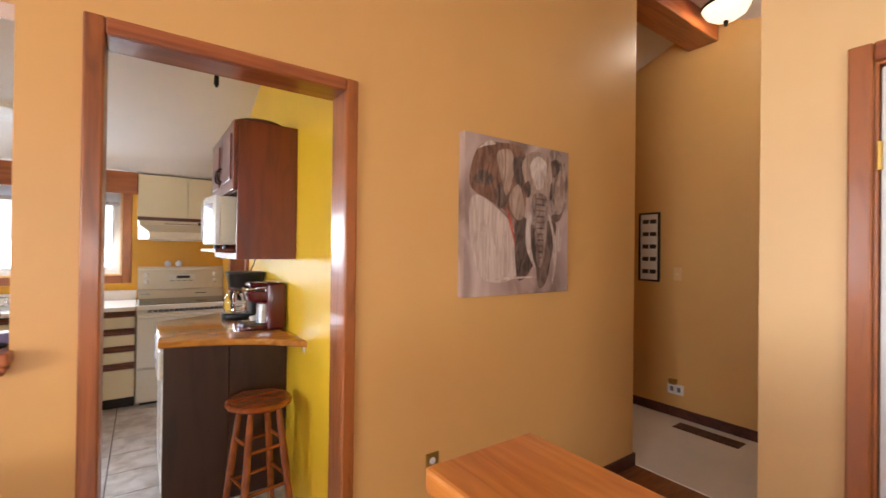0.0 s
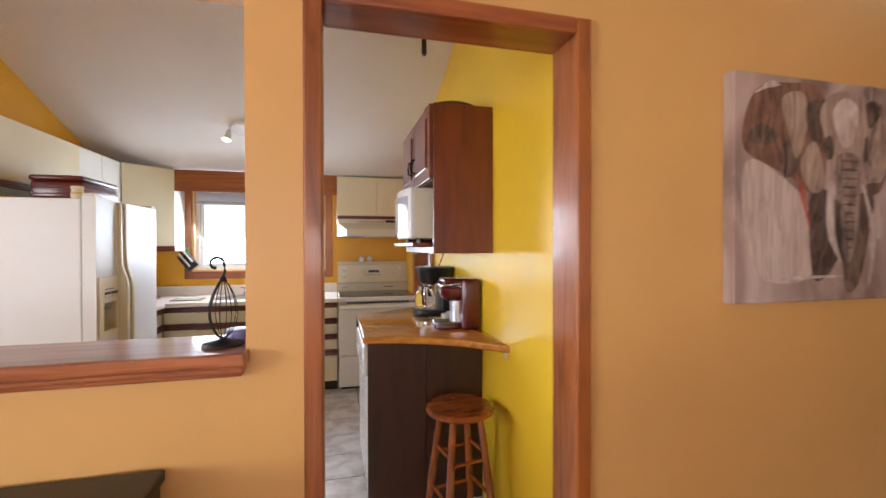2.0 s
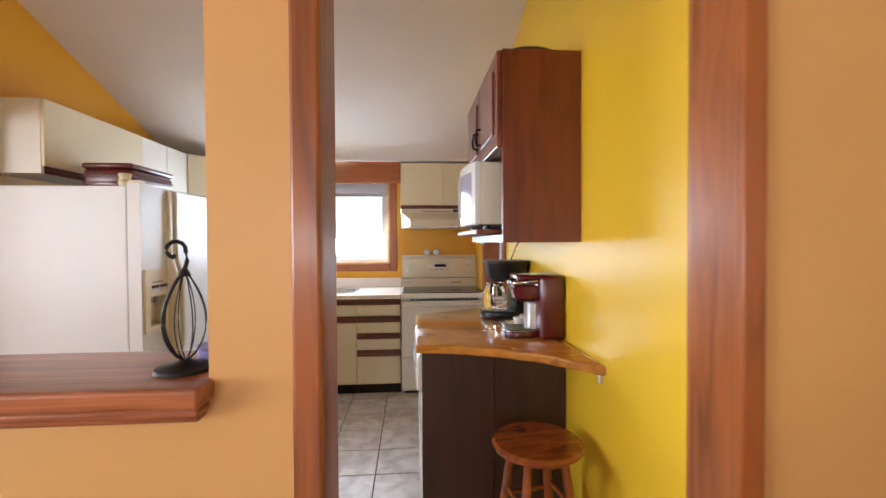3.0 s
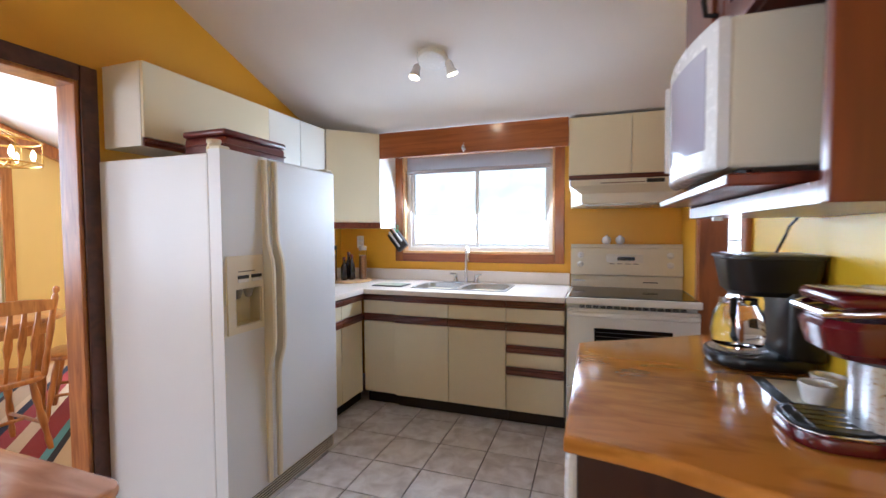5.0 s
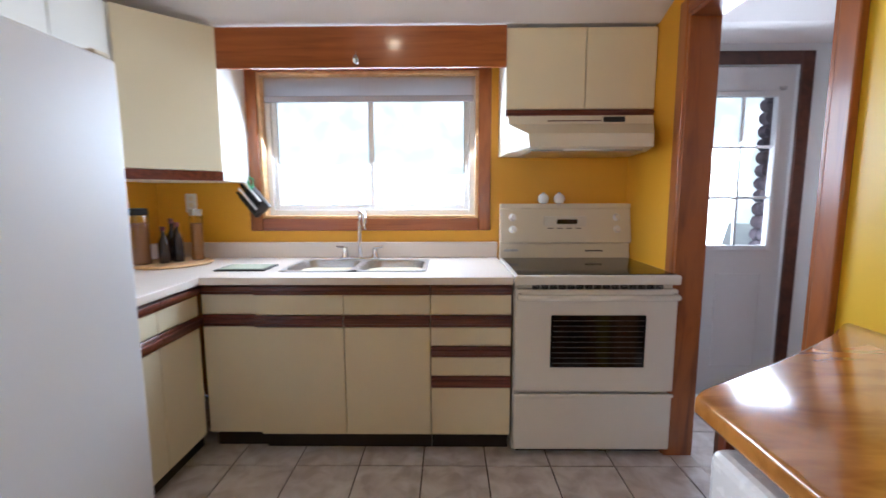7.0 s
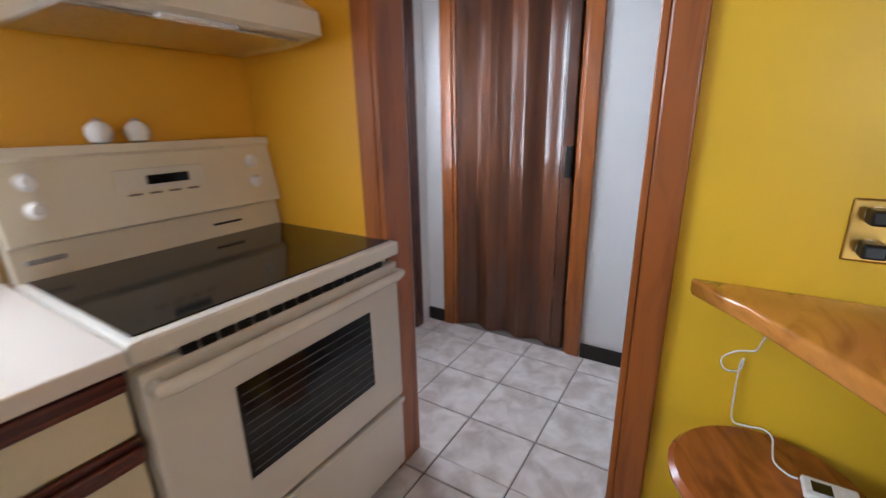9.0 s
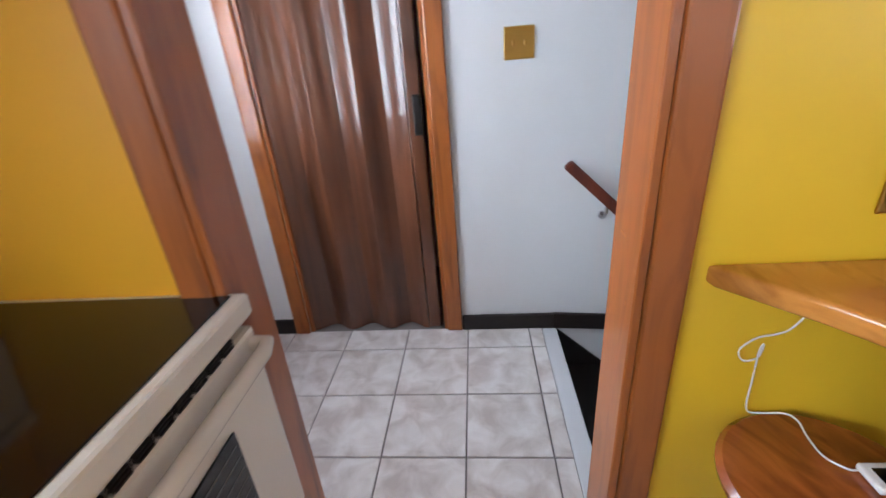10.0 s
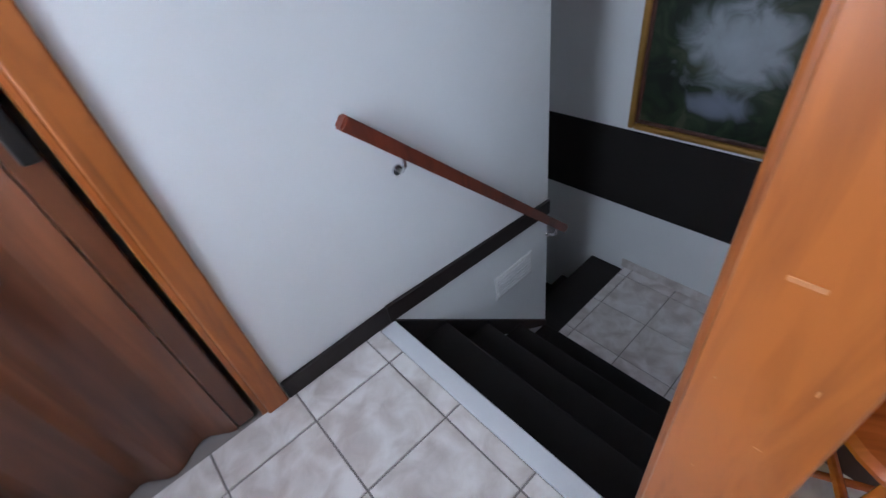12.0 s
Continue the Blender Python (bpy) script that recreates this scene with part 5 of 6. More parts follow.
# plugged outlet over the counter
op = thing("wall_outlet", (0.98, 3.66, 1.075), "brass outlet plate with black plugs in white sockets", "outlet")
part("plate", B(0.978, 0.9845, 3.61, 3.735, 1.018, 1.135, r=0.004, seg=2), BRASS, op)
for y in (3.64, 3.7):
    for z in (1.045, 1.105):
        part("socket", lathe(bmesh.new(), [(0.017, 0), (0.017, 0.003), (0.014, 0.004)], (0.978, y, z), 18, Matrix.Rotation(radians(-90), 4, "Y")), WHITEPLASTIC, op)
for y, z in ((3.702, 1.047), (3.702, 1.107), (3.642, 1.112)):
    pg = part("plug", B(0.935, 0.975, y - 0.02, y + 0.015, z - 0.014, z + 0.014, r=0.005, seg=2), BLACK, op, "black plug")
part("cord", tube(bmesh.new(), [(0.94, 3.64, 1.11), (0.93, 3.62, 1.07), (0.95, 3.6, 0.99), (0.96, 3.58, 0.92)], 0.004), BLACK, op, smooth=True)
# charging cable and gadget on the stool
cable = [(0.93, 3.81, 0.901), (0.95, 3.825, 0.83), (0.972, 3.83, 0.8), (0.975, 3.86, 0.79), (0.975, 3.885, 0.765), (0.975, 3.875, 0.74), (0.975, 3.85, 0.745), (0.975, 3.845, 0.775), (0.975, 3.85, 0.76), (0.972, 3.85, 0.7), (0.972, 3.845, 0.6228), (0.965, 3.82, 0.6198), (0.95, 3.79, 0.6328), (0.935, 3.775, 0.6278), (0.91, 3.775, 0.6198), (0.87, 3.775, 0.6178), (0.845, 3.755, 0.6178), (0.84, 3.74, 0.6208)]
bm = bmesh.new()
smooth_pts = []
for k in range(len(cable) - 1):
    p0, p1, p2, p3 = (Vector(cable[max(0, min(len(cable) - 1, k + j))]) for j in (-1, 0, 1, 2))
    for s in range(5):
        u = s / 5
        smooth_pts.append(0.5 * ((2 * p1) + (p2 - p0) * u + (2 * p0 - 5 * p1 + 4 * p2 - p3) * u * u + (3 * p1 - p0 - 3 * p2 + p3) * u ** 3))
tube(bm, smooth_pts, 0.0019, 6)
solid("charging_cable", bm, WHITEPLASTIC, "thin white looping charging cable hanging to the stool", "cable", smooth=True)
gd = thing("music_player", (0.825, 3.7, 0.6128), "small white gadget with a dark screen on the stool", "gadget")
part("case", B(0.8, 0.852, 3.655, 3.738, 0.6123, 0.6258, r=0.004, seg=2), WHITEPLASTIC, gd)
part("screen", B(0.812, 0.84, 3.695, 3.725, 0.6256, 0.6266), BLACKGLASS, gd)

# ---- back hall ----
rail = thing("handrail", (2.08, 3.45, 0.3), "reddish wooden handrail on metal brackets down the stairs", "handrail")
a, b = Vector((2.085, 3.975, 0.842)), Vector((2.085, 2.9, -0.19))
d = (b - a).normalized()
upv = d.cross(Vector((1, 0, 0))).normalized()
bm = bmesh.new()
ends = []
for p in (a, b):
    ends.append([bm.verts.new(p + Vector((1, 0, 0)) * sx + upv * sy) for sx, sy in ((-0.02, -0.022), (0.02, -0.022), (0.02, 0.022), (-0.02, 0.022))])
for k in range(4):
    bm.faces.new((ends[0][k], ends[0][(k + 1) % 4], ends[1][(k + 1) % 4], ends[1][k]))
bm.faces.new(ends[0])
bm.faces.new(ends[1])
bmesh.ops.recalc_face_normals(bm, faces=bm.faces)
bmesh.ops.bevel(bm, geom=list(bm.edges), offset=0.006, segments=2, affect="EDGES")
part("rail", bm, CABWOOD, rail)
for u in (0.16, 0.93):
    p = a + (b - a) * u
    br = part("bracket", tube(bmesh.new(), [p + Vector((0, 0, -0.02)), p + Vector((0, 0, -0.055)), p + Vector((0.02, 0, -0.08)), p + Vector((0.052, 0, -0.085))], 0.007), CHROME, rail, "chrome wall bracket", True)
    part("rose", lathe(bmesh.new(), [(0.02, 0), (0.018, 0.006)], p + Vector((0.0545, 0, -0.085)), 16, Matrix.Rotation(radians(-90), 4, "Y")), CHROME, br)
sw = thing("brass_switch_plate", (2.135, 4.17, 1.31), "brass switch plate on the white hall wall", "switch plate")
part("plate", B(2.132, 2.1395, 4.112, 4.228, 1.252, 1.368, r=0.003), BRASS, sw)
for y in (4.147, 4.193):
    part("toggle", B(2.122, 2.133, y - 0.005, y + 0.005, 1.3, 1.32, r=0.002), BRASS, sw)
vent = thing("wall_vent", (2.136, 3.25, -0.3), "white slotted air vent low on the stair wall", "vent")
part("frame", B(2.132, 2.1395, 3.115, 3.4, -0.385, -0.225, r=0.003), WHITEPLASTIC, vent)
for k in range(6):
    part("slat", B(2.127, 2.133, 3.13, 3.385, -0.37 + 0.022 * k, -0.358 + 0.022 * k, r=0.002), DOORWHITE, vent)

m, n, l, b = base("painted_landscape", 0.35, 0, 0.3)
v = coords(n, l)
f = noise_tex(n, l, v, 7, 10, 1.2)
rp = ramp(n, [(0.35, srgb(16, 20, 14)), (0.52, srgb(36, 48, 30)), (0.68, srgb(66, 70, 52))])
l.new(f, rp.inputs[0])
last = rp.outputs[0]
# pale sky over the hills and a pale lake below, with ragged edges
for cx, cz, sx, sz, tone in ((0.05, 0.47, 4.2, 5.0, srgb(158, 162, 168)), (0.08, 0.2, 7.0, 15.0, srgb(118, 122, 136))):
    mp = n.new("ShaderNodeMapping")
    mp.inputs["Location"].default_value, mp.inputs["Scale"].default_value = (-cx * sx, 0, -cz * sz), (sx, 0, sz)
    l.new(v, mp.inputs["Vector"])
    ln = n.new("ShaderNodeVectorMath")
    ln.operation = "LENGTH"
    l.new(mp.outputs[0], ln.inputs[0])
    ad = n.new("ShaderNodeMath")
    ad.operation = "MULTIPLY_ADD"
    ad.inputs[1].default_value = 1.6
    l.new(f, ad.inputs[0])
    l.new(ln.outputs["Value"], ad.inputs[2])
    mk = ramp(n, [(0.0, (1, 1, 1, 1)), (0.5, (0.8, 0.8, 0.8, 1)), (1.0, (0, 0, 0, 1))])
    sc = n.new("ShaderNodeMath")
    sc.operation = "MULTIPLY_ADD"
    sc.inputs[1].default_value, sc.inputs[2].default_value = 0.9, -0.75
    l.new(ad.outputs[0], sc.inputs[0])
    l.new(sc.outputs[0], mk.inputs[0])
    mixc = n.new("ShaderNodeMix")
    mixc.data_type = "RGBA"
    l.new(mk.outputs[0], mixc.inputs["Factor"])
    l.new(last, mixc.inputs["A"])
    mixc.inputs["B"].default_value = tone
    last = mixc.outputs["Result"]
l.new(last, b.inputs["Base Color"])
pic = thing("landscape_painting", (1.65, 2.22, 0.1), "dark lake landscape painting in an ornate gilt frame", "painting")
PX0, PX1, PZ0, PZ1, PY = 1.2, 2.15, 0.095, 0.86, 2.203
part("canvas", B(PX0 + 0.05, PX1 - 0.05, PY, PY + 0.012, PZ0 + 0.05, PZ1 - 0.05), m, pic)
for b4 in ((PX0 + 0.034, PX0 + 0.056, PZ0 + 0.034, PZ1 - 0.034), (PX1 - 0.056, PX1 - 0.034, PZ0 + 0.034, PZ1 - 0.034), (PX0 + 0.056, PX1 - 0.056, PZ0 + 0.034, PZ0 + 0.056), (PX0 + 0.056, PX1 - 0.056, PZ1 - 0.056, PZ1 - 0.034)):
    part("inner_slip", B(b4[0], b4[1], PY, PY + 0.02, b4[2], b4[3], r=0.005, seg=2), DARKTRIM, pic, "dark inner slip")
for b4 in ((PX0, PX0 + 0.033, PZ0, PZ1), (PX1 - 0.033, PX1, PZ0, PZ1), (PX0 + 0.033, PX1 - 0.033, PZ0, PZ0 + 0.033), (PX0 + 0.033, PX1 - 0.033, PZ1 - 0.033, PZ1)):
    part("frame_moulding", B(b4[0], b4[1], PY - 0.001, PY + 0.035, b4[2], b4[3], r=0.012, seg=3), GOLD, pic, "ornate gilt frame")

# ---- living room side ----
lg = thing("pass_through_ledge", (-0.75, 1.8, 1.1), "reddish oak ledge along the pass-through", "ledge")
OAKLEDGE = wood("oak_ledge", srgb(118, 58, 26), srgb(190, 116, 70), (1.0, 20, 20), 0.3, 0.5, 0.3)
part("shelf", B(-1.56, -0.036, 1.678, 1.94, 1.1165, 1.152, r=0.008, seg=3), OAKLEDGE, lg)
bm = B(-1.54, -0.042, 1.688, 1.7345, 1.101, 1.116, r=0.005, seg=2)
box(bm, -1.53, -0.048, 1.702, 1.7345, 1.089, 1.101, r=0.004, seg=2)
part("apron_moulding", bm, OAKLEDGE, lg)
bk = thing("wire_holder", (-0.11, 1.79, 1.152), "black wrought-iron wire holder with a curled top", "wire holder")
part("foot", lathe(bmesh.new(), [(0.052, 0), (0.05, 0.006), (0.02, 0.012), (0.006, 0.02)], (-0.11, 1.79, 1.1525), 24), BLACKMETAL, bk, smooth=True)
for k in range(8):
    a = 2 * math.pi * k / 8
    pts = []
    for j in range(13):
        u = j / 12
        r = 0.036 * math.sin(math.pi * u ** 0.85) ** 0.8 if 0 < j < 12 else 0.0
        pts.append((-0.11 + r * math.cos(a), 1.79 + r * math.sin(a), 1.167 + 0.165 * u))
    part("wire", tube(bmesh.new(), pts, 0.0032 if k == 5 else 0.0012, 6), BLACKMETAL, bk, smooth=True)
part("collar", lathe(bmesh.new(), [(0.011, 0), (0.008, 0.008), (0.003, 0.016)], (-0.11, 1.79, 1.322), 12), BLACKMETAL, bk, smooth=True)
hook = [(-0.11, 1.79, 1.333), (-0.105, 1.79, 1.35), (-0.107, 1.79, 1.366)]
hook += [(-0.124 + 0.017 * math.cos(a), 1.79, 1.37 + 0.015 * math.sin(a)) for a in [radians(20 + 30 * n) for n in range(9)]]
hook += [(-0.132, 1.79, 1.356), (-0.126, 1.79, 1.36)]
part("curl", tube(bmesh.new(), hook, 0.0038, 8), BLACKMETAL, bk, smooth=True)
tn = solid("tea_light_tin", lathe(bmesh.new(), [(0.026, 0), (0.03, 0.004), (0.03, 0.022), (0.032, 0.024), (0.032, 0.032), (0.01, 0.033)], (-0.085, 1.85, 1.1525), 22), LAVENDER, "small lavender tin at the wire holder's foot", "tin", smooth=True, at=(-0.085, 1.85, 1.1525))
con = thing("black_console", (-0.85, 1.55, 0.0), "black low cabinet against the wall under the pass-through", "cabinet")
part("carcass", B(-1.45, -0.235, 1.36, 1.72, 0.03, 0.84, r=0.004), DARKFIELD, con)
part("top", B(-1.46, -0.225, 1.35, 1.725, 0.841, 0.872, r=0.006, seg=2), DARKFIELD, con)
for x in (-1.4, -0.29):
    part("foot", B(x - 0.03, x + 0.03, 1.4, 1.68, 0.0, 0.03), BLACK, con)
for a, b in ((-1.44, -0.85), (-0.84, -0.245)):
    part("door", B(a, b, 1.342, 1.3595, 0.06, 0.82, r=0.003), DARKFIELD, con)
hw = thing("half_wall", (0.666, -0.2, 0.0), "orange oak capped half wall in the living room", "half wall")
part("cap", B(0.564, 0.77, -0.95, 0.606, 1.105, 1.14, r=0.006, seg=2), ORANGEWOOD, hw)
part("post", B(0.572, 0.762, -0.94, 0.598, 0.0, 1.105, r=0.004), ORANGEWOOD, hw)

m, n, l, b = base("painted_canvas", 0.55)
v = coords(n, l, (1, 1, 0.55))
f = noise_tex(n, l, v, 3.2, 9, 1.0)
rp = ramp(n, [(0.36, srgb(128, 104, 94)), (0.52, srgb(172, 148, 138)), (0.68, srgb(206, 188, 180))])
l.new(f, rp.inputs[0])
l.new(rp.outputs[0], b.inputs["Base Color"])
bump(n, l, b, noise_tex(n, l, v, 300, 2), 0.2)
cv = thing("wall_canvas", (1.85, 1.715, 1.21), "square grey-brown painted canvas hanging on the tan wall", "painting")
CX0, CX1, CZ0, CZ1 = 1.473, 2.226, 1.216, 2.002
part("canvas", B(CX0, CX1, 1.69, 1.7345, CZ0, CZ1, r=0.004, seg=2), m, cv)


def patch(pts, mat, y, nm="painted_shape"):
    """A flat shape of paint on the canvas, from corners given as shares of its width and height."""
    bm = bmesh.new()
    P = [(CX0 + (CX1 - CX0) * u, CZ0 + (CZ1 - CZ0) * w) for u, w in pts]
    out = []
    for k in range(len(P)):
        p0, p1, p2, p3 = (Vector(P[(k + j) % len(P)]) for j in (-1, 0, 1, 2))
        for s in range(6):
            t = s / 6
            out.append(0.5 * (2 * p1 + (p2 - p0) * t + (2 * p0 - 5 * p1 + 4 * p2 - p3) * t * t + (3 * p1 - p0 - 3 * p2 + p3) * t ** 3))
    f = [bm.verts.new((q.x, y, q.y)) for q in out]
    face = bm.faces.new(f)
    r = bmesh.ops.extrude_face_region(bm, geom=[face])
    bmesh.ops.translate(bm, verts=[g for g in r["geom"] if isinstance(g, bmesh.types.BMVert)], vec=(0, 0.0006, 0))
    bmesh.ops.triangulate(bm, faces=bm.faces)
    part(nm, bm, mat, cv)


def brush(name, lo, hi, stretch=(6, 1, 2)):
    m, n, l, b = base(name, 0.6)
    f = noise_tex(n, l, coords(n, l, stretch), 4, 8, 1.5)
    rp = ramp(n, [(0.35, lo), (0.65, hi)])
    l.new(f, rp.inputs[0])
    l.new(rp.outputs[0], b.inputs["Base Color"])
    return m


DKP, MIDP, PALEP = brush("dark_brush", srgb(52, 40, 36), srgb(120, 98, 86)), brush("mid_brush", srgb(96, 78, 70), srgb(170, 150, 138)), brush("pale_brush", srgb(170, 150, 138), srgb(214, 200, 190))
UMBER, SAND = brush("umber_brush", srgb(92, 62, 48), srgb(142, 104, 84)), brush("sand_brush", srgb(136, 112, 98), srgb(184, 160, 142), (8, 1, 1.5))
# wash below, then ears, legs, head, trunk and tusks, laid over one another
patch([(0.07, 0.62), (0.36, 0.5), (0.45, 0.36), (0.45, 0.12), (0.18, 0.1), (0.06, 0.3)], brush("pale_wash", srgb(172, 150, 138), srgb(206, 188, 176), (9, 1, 1.2)), 1.6888)
patch([(0.05, 0.67), (0.06, 0.82), (0.14, 0.94), (0.3, 0.97), (0.5, 0.96), (0.55, 0.8), (0.53, 0.52), (0.46, 0.48), (0.33, 0.55), (0.2, 0.6)], UMBER, 1.6886)
patch([(0.44, 0.5), (0.55, 0.5), (0.62, 0.46), (0.8, 0.5), (0.86, 0.46), (0.82, 0.28), (0.76, 0.08), (0.68, 0.04), (0.64, 0.2), (0.56, 0.12), (0.46, 0.12)], DKP, 1.6884)
patch([(0.78, 0.97), (0.9, 0.98), (0.97, 0.86), (0.98, 0.66), (0.92, 0.55), (0.82, 0.54), (0.79, 0.7)], MIDP, 1.6882)
patch([(0.07, 0.72), (0.14, 0.78), (0.24, 0.75), (0.22, 0.7), (0.12, 0.69)], DKP, 1.688)
patch([(0.26, 0.68), (0.36, 0.74), (0.38, 0.62), (0.3, 0.55), (0.27, 0.6)], DKP, 1.688)
patch([(0.27, 0.9), (0.4, 0.93), (0.42, 0.78), (0.36, 0.64), (0.31, 0.74)], SAND, 1.6878)
patch([(0.42, 0.88), (0.51, 0.9), (0.52, 0.76), (0.48, 0.68), (0.43, 0.76)], DKP, 1.6877)
patch([(0.38, 0.62), (0.47, 0.72), (0.53, 0.58), (0.51, 0.5), (0.44, 0.5)], SAND, 1.6876)
patch([(0.11, 0.91), (0.2, 0.97), (0.26, 0.955), (0.18, 0.935)], PALEP, 1.6876)
patch([(0.79, 0.9), (0.87, 0.93), (0.9, 0.88), (0.83, 0.8)], DKP, 1.6878)
patch([(0.84, 0.7), (0.9, 0.86), (0.96, 0.7), (0.92, 0.6), (0.85, 0.58)], SAND, 1.6876)
patch([(0.81, 0.54), (0.9, 0.55), (0.95, 0.6), (0.9, 0.51), (0.83, 0.49)], DKP, 1.6875)
patch([(0.5, 0.84), (0.56, 0.93), (0.66, 0.96), (0.77, 0.93), (0.81, 0.8), (0.77, 0.66), (0.75, 0.56), (0.62, 0.55), (0.56, 0.68)], SAND, 1.6873)
patch([(0.58, 0.86), (0.66, 0.93), (0.75, 0.88), (0.72, 0.74), (0.66, 0.7), (0.61, 0.76)], PALEP, 1.687)
patch([(0.53, 0.73), (0.57, 0.75), (0.59, 0.68), (0.56, 0.64), (0.53, 0.67)], DKP, 1.6868)
patch([(0.79, 0.74), (0.81, 0.76), (0.82, 0.68), (0.79, 0.64)], DKP, 1.6868)
patch([(0.61, 0.66), (0.75, 0.66), (0.76, 0.48), (0.74, 0.3), (0.7, 0.18), (0.66, 0.2), (0.64, 0.34), (0.62, 0.5)], MIDP, 1.6869)
for k in range(11):
    w = 0.64 - 0.04 * k
    patch([(0.63 + 0.004 * k, w), (0.69, w + 0.008), (0.755 - 0.004 * k, w), (0.69, w - 0.006)], DKP if k % 2 else UMBER, 1.6866)
patch([(0.56, 0.54), (0.54, 0.4), (0.56, 0.28), (0.64, 0.17), (0.6, 0.3), (0.59, 0.42), (0.6, 0.52)], PALEP, 1.6864)
patch([(0.77, 0.54), (0.81, 0.42), (0.83, 0.28), (0.82, 0.06), (0.86, 0.2), (0.86, 0.34), (0.81, 0.48)], PALEP, 1.6864)
patch([(0.89, 0.46), (0.92, 0.44), (0.91, 0.3), (0.88, 0.3)], PALEP, 1.6872)
patch([(0.36, 0.56), (0.4, 0.5), (0.43, 0.4), (0.44, 0.32), (0.41, 0.4), (0.38, 0.48)], brush("red_stroke", srgb(160, 64, 48), srgb(190, 106, 86)), 1.6872)
patch([(0.16, 0.1), (0.36, 0.115), (0.62, 0.115), (0.62, 0.106), (0.3, 0.1)], PALEP, 1.6866)
ol = thing("wall_outlet", (1.338, 1.73, 0.45), "brass outlet plate low on the tan wall", "outlet")
part("plate", B(1.303, 1.373, 1.727, 1.7345, 0.4, 0.515, r=0.003), BRASS, ol)
for z in (0.43, 0.48):
    part("socket", lathe(bmesh.new(), [(0.016, 0), (0.015, 0.003)], (1.338, 1.727, z), 16, Matrix.Rotation(radians(90), 4, "X")), WHITEPLASTIC, ol)

# corridor
bf = thing("specimen_frame", (4.09, 2.245, 1.18), "narrow black picture frame with rows of dark shapes", "picture frame")
part("mount", B(4.088, 4.0995, 2.155, 2.335, 1.19, 1.805), WHITELAM, bf)
for b4 in ((2.145, 2.163, 1.18, 1.815), (2.327, 2.345, 1.18, 1.815), (2.163, 2.327, 1.18, 1.198), (2.163, 2.327, 1.797, 1.815)):
    part("frame_bar", B(4.075, 4.0995, *b4, r=0.003), BLACK, bf)
for k in range(5):
    z = 1.27 + 0.115 * k
    for y, w in ((2.21, 0.03), (2.28, 0.03)):
        part("dark_shape", B(4.0865, 4.0885, y - w, y + w, z - 0.018, z + 0.02, r=0.0005), DARKFIELD, bf)
lp = thing("light_switch", (4.09, 1.99, 1.26), "small tan switch plate on the corridor wall", "switch plate")
part("plate", B(4.093, 4.0995, 1.955, 2.025, 1.2, 1.315, r=0.003), CREAMWALL, lp)
part("toggle", B(4.085, 4.094, 1.985, 1.995, 1.25, 1.265, r=0.002), ALMOND, lp)
po = thing("wall_outlet", (4.09, 2.0, 0.24), "white outlet plate low on the corridor wall", "outlet")
part("plate", B(4.093, 4.0995, 1.93, 2.07, 0.2, 0.29, r=0.003), WHITEPLASTIC, po)
for y in (1.97, 2.03):
    part("socket", B(4.09, 4.094, y - 0.015, y + 0.015, 0.225, 0.265, r=0.002), BAR, po)
part("adapter", B(4.06, 4.0925, 1.985, 2.045, 0.29, 0.335, r=0.004), BRASS, po)
fv = thing("floor_vent", (3.95, 1.65, 0.006), "dark brown floor register in the carpet", "vent")
part("frame", B(3.84, 3.98, 1.42, 1.9, 0.0065, 0.014, r=0.003), DARKTRIM, fv)
for k in range(10):
    part("slat", B(3.855, 3.965, 1.44 + 0.045 * k, 1.465 + 0.045 * k, 0.0142, 0.018), DARKTRIM, fv)
bl = thing("bowl_ceiling_light", (3.7, 1.47, 3.1), "lit alabaster bowl ceiling light with a dark finial", "ceiling light")
zt = roof(1.47)
part("stem", C((3.7, 1.47, 3.1), (3.7, 1.47, zt), 0.012, n=10), BLACKMETAL, bl)
part("canopy", lathe(bmesh.new(), [(0.06, 0), (0.05, -0.03), (0.014, -0.035)], (3.7, 1.47, zt), 20), BLACKMETAL, bl)
bowl = part("bowl", lathe(bmesh.new(), [(0.01, 0), (0.08, 0.014), (0.13, 0.05), (0.155, 0.1), (0.15, 0.1), (0.12, 0.055), (0.02, 0.02)], (3.7, 1.47, 3.14), 32), SHADEGLASS, bl, "lit glass bowl", True)
bowl.visible_shadow = False
part("rim", lathe(bmesh.new(), [(0.15, 0), (0.162, 0.004), (0.162, 0.016), (0.15, 0.02)], (3.7, 1.47, 3.235), 32), BLACKMETAL, bl)
part("finial", lathe(bmesh.new(), [(0.004, 0), (0.014, 0.01), (0.016, 0.018), (0.02, 0.03), (0.01, 0.036)], (3.7, 1.47, 3.105), 14), BLACKMETAL, bl, smooth=True)

# ---- dining room ----
m, n, l, b = base("striped_rug", 0.95)
v = coords(n, l)
sep = n.new("ShaderNodeSeparateXYZ")
l.new(v, sep.inputs[0])
mx = n.new("ShaderNodeMath")
mx.operation = "MULTIPLY_ADD"
mx.inputs[1].default_value = 0.9
l.new(sep.outputs["X"], mx.inputs[0])
l.new(sep.outputs["Y"], mx.inputs[2])
nz = n.new("ShaderNodeMath")
nz.operation = "MULTIPLY"
nz.inputs[1].default_value = 1.15
l.new(mx.outputs[0], nz.inputs[0])
fr3 = n.new("ShaderNodeMath")
fr3.operation = "FRACT"
l.new(nz.outputs[0], fr3.inputs[0])
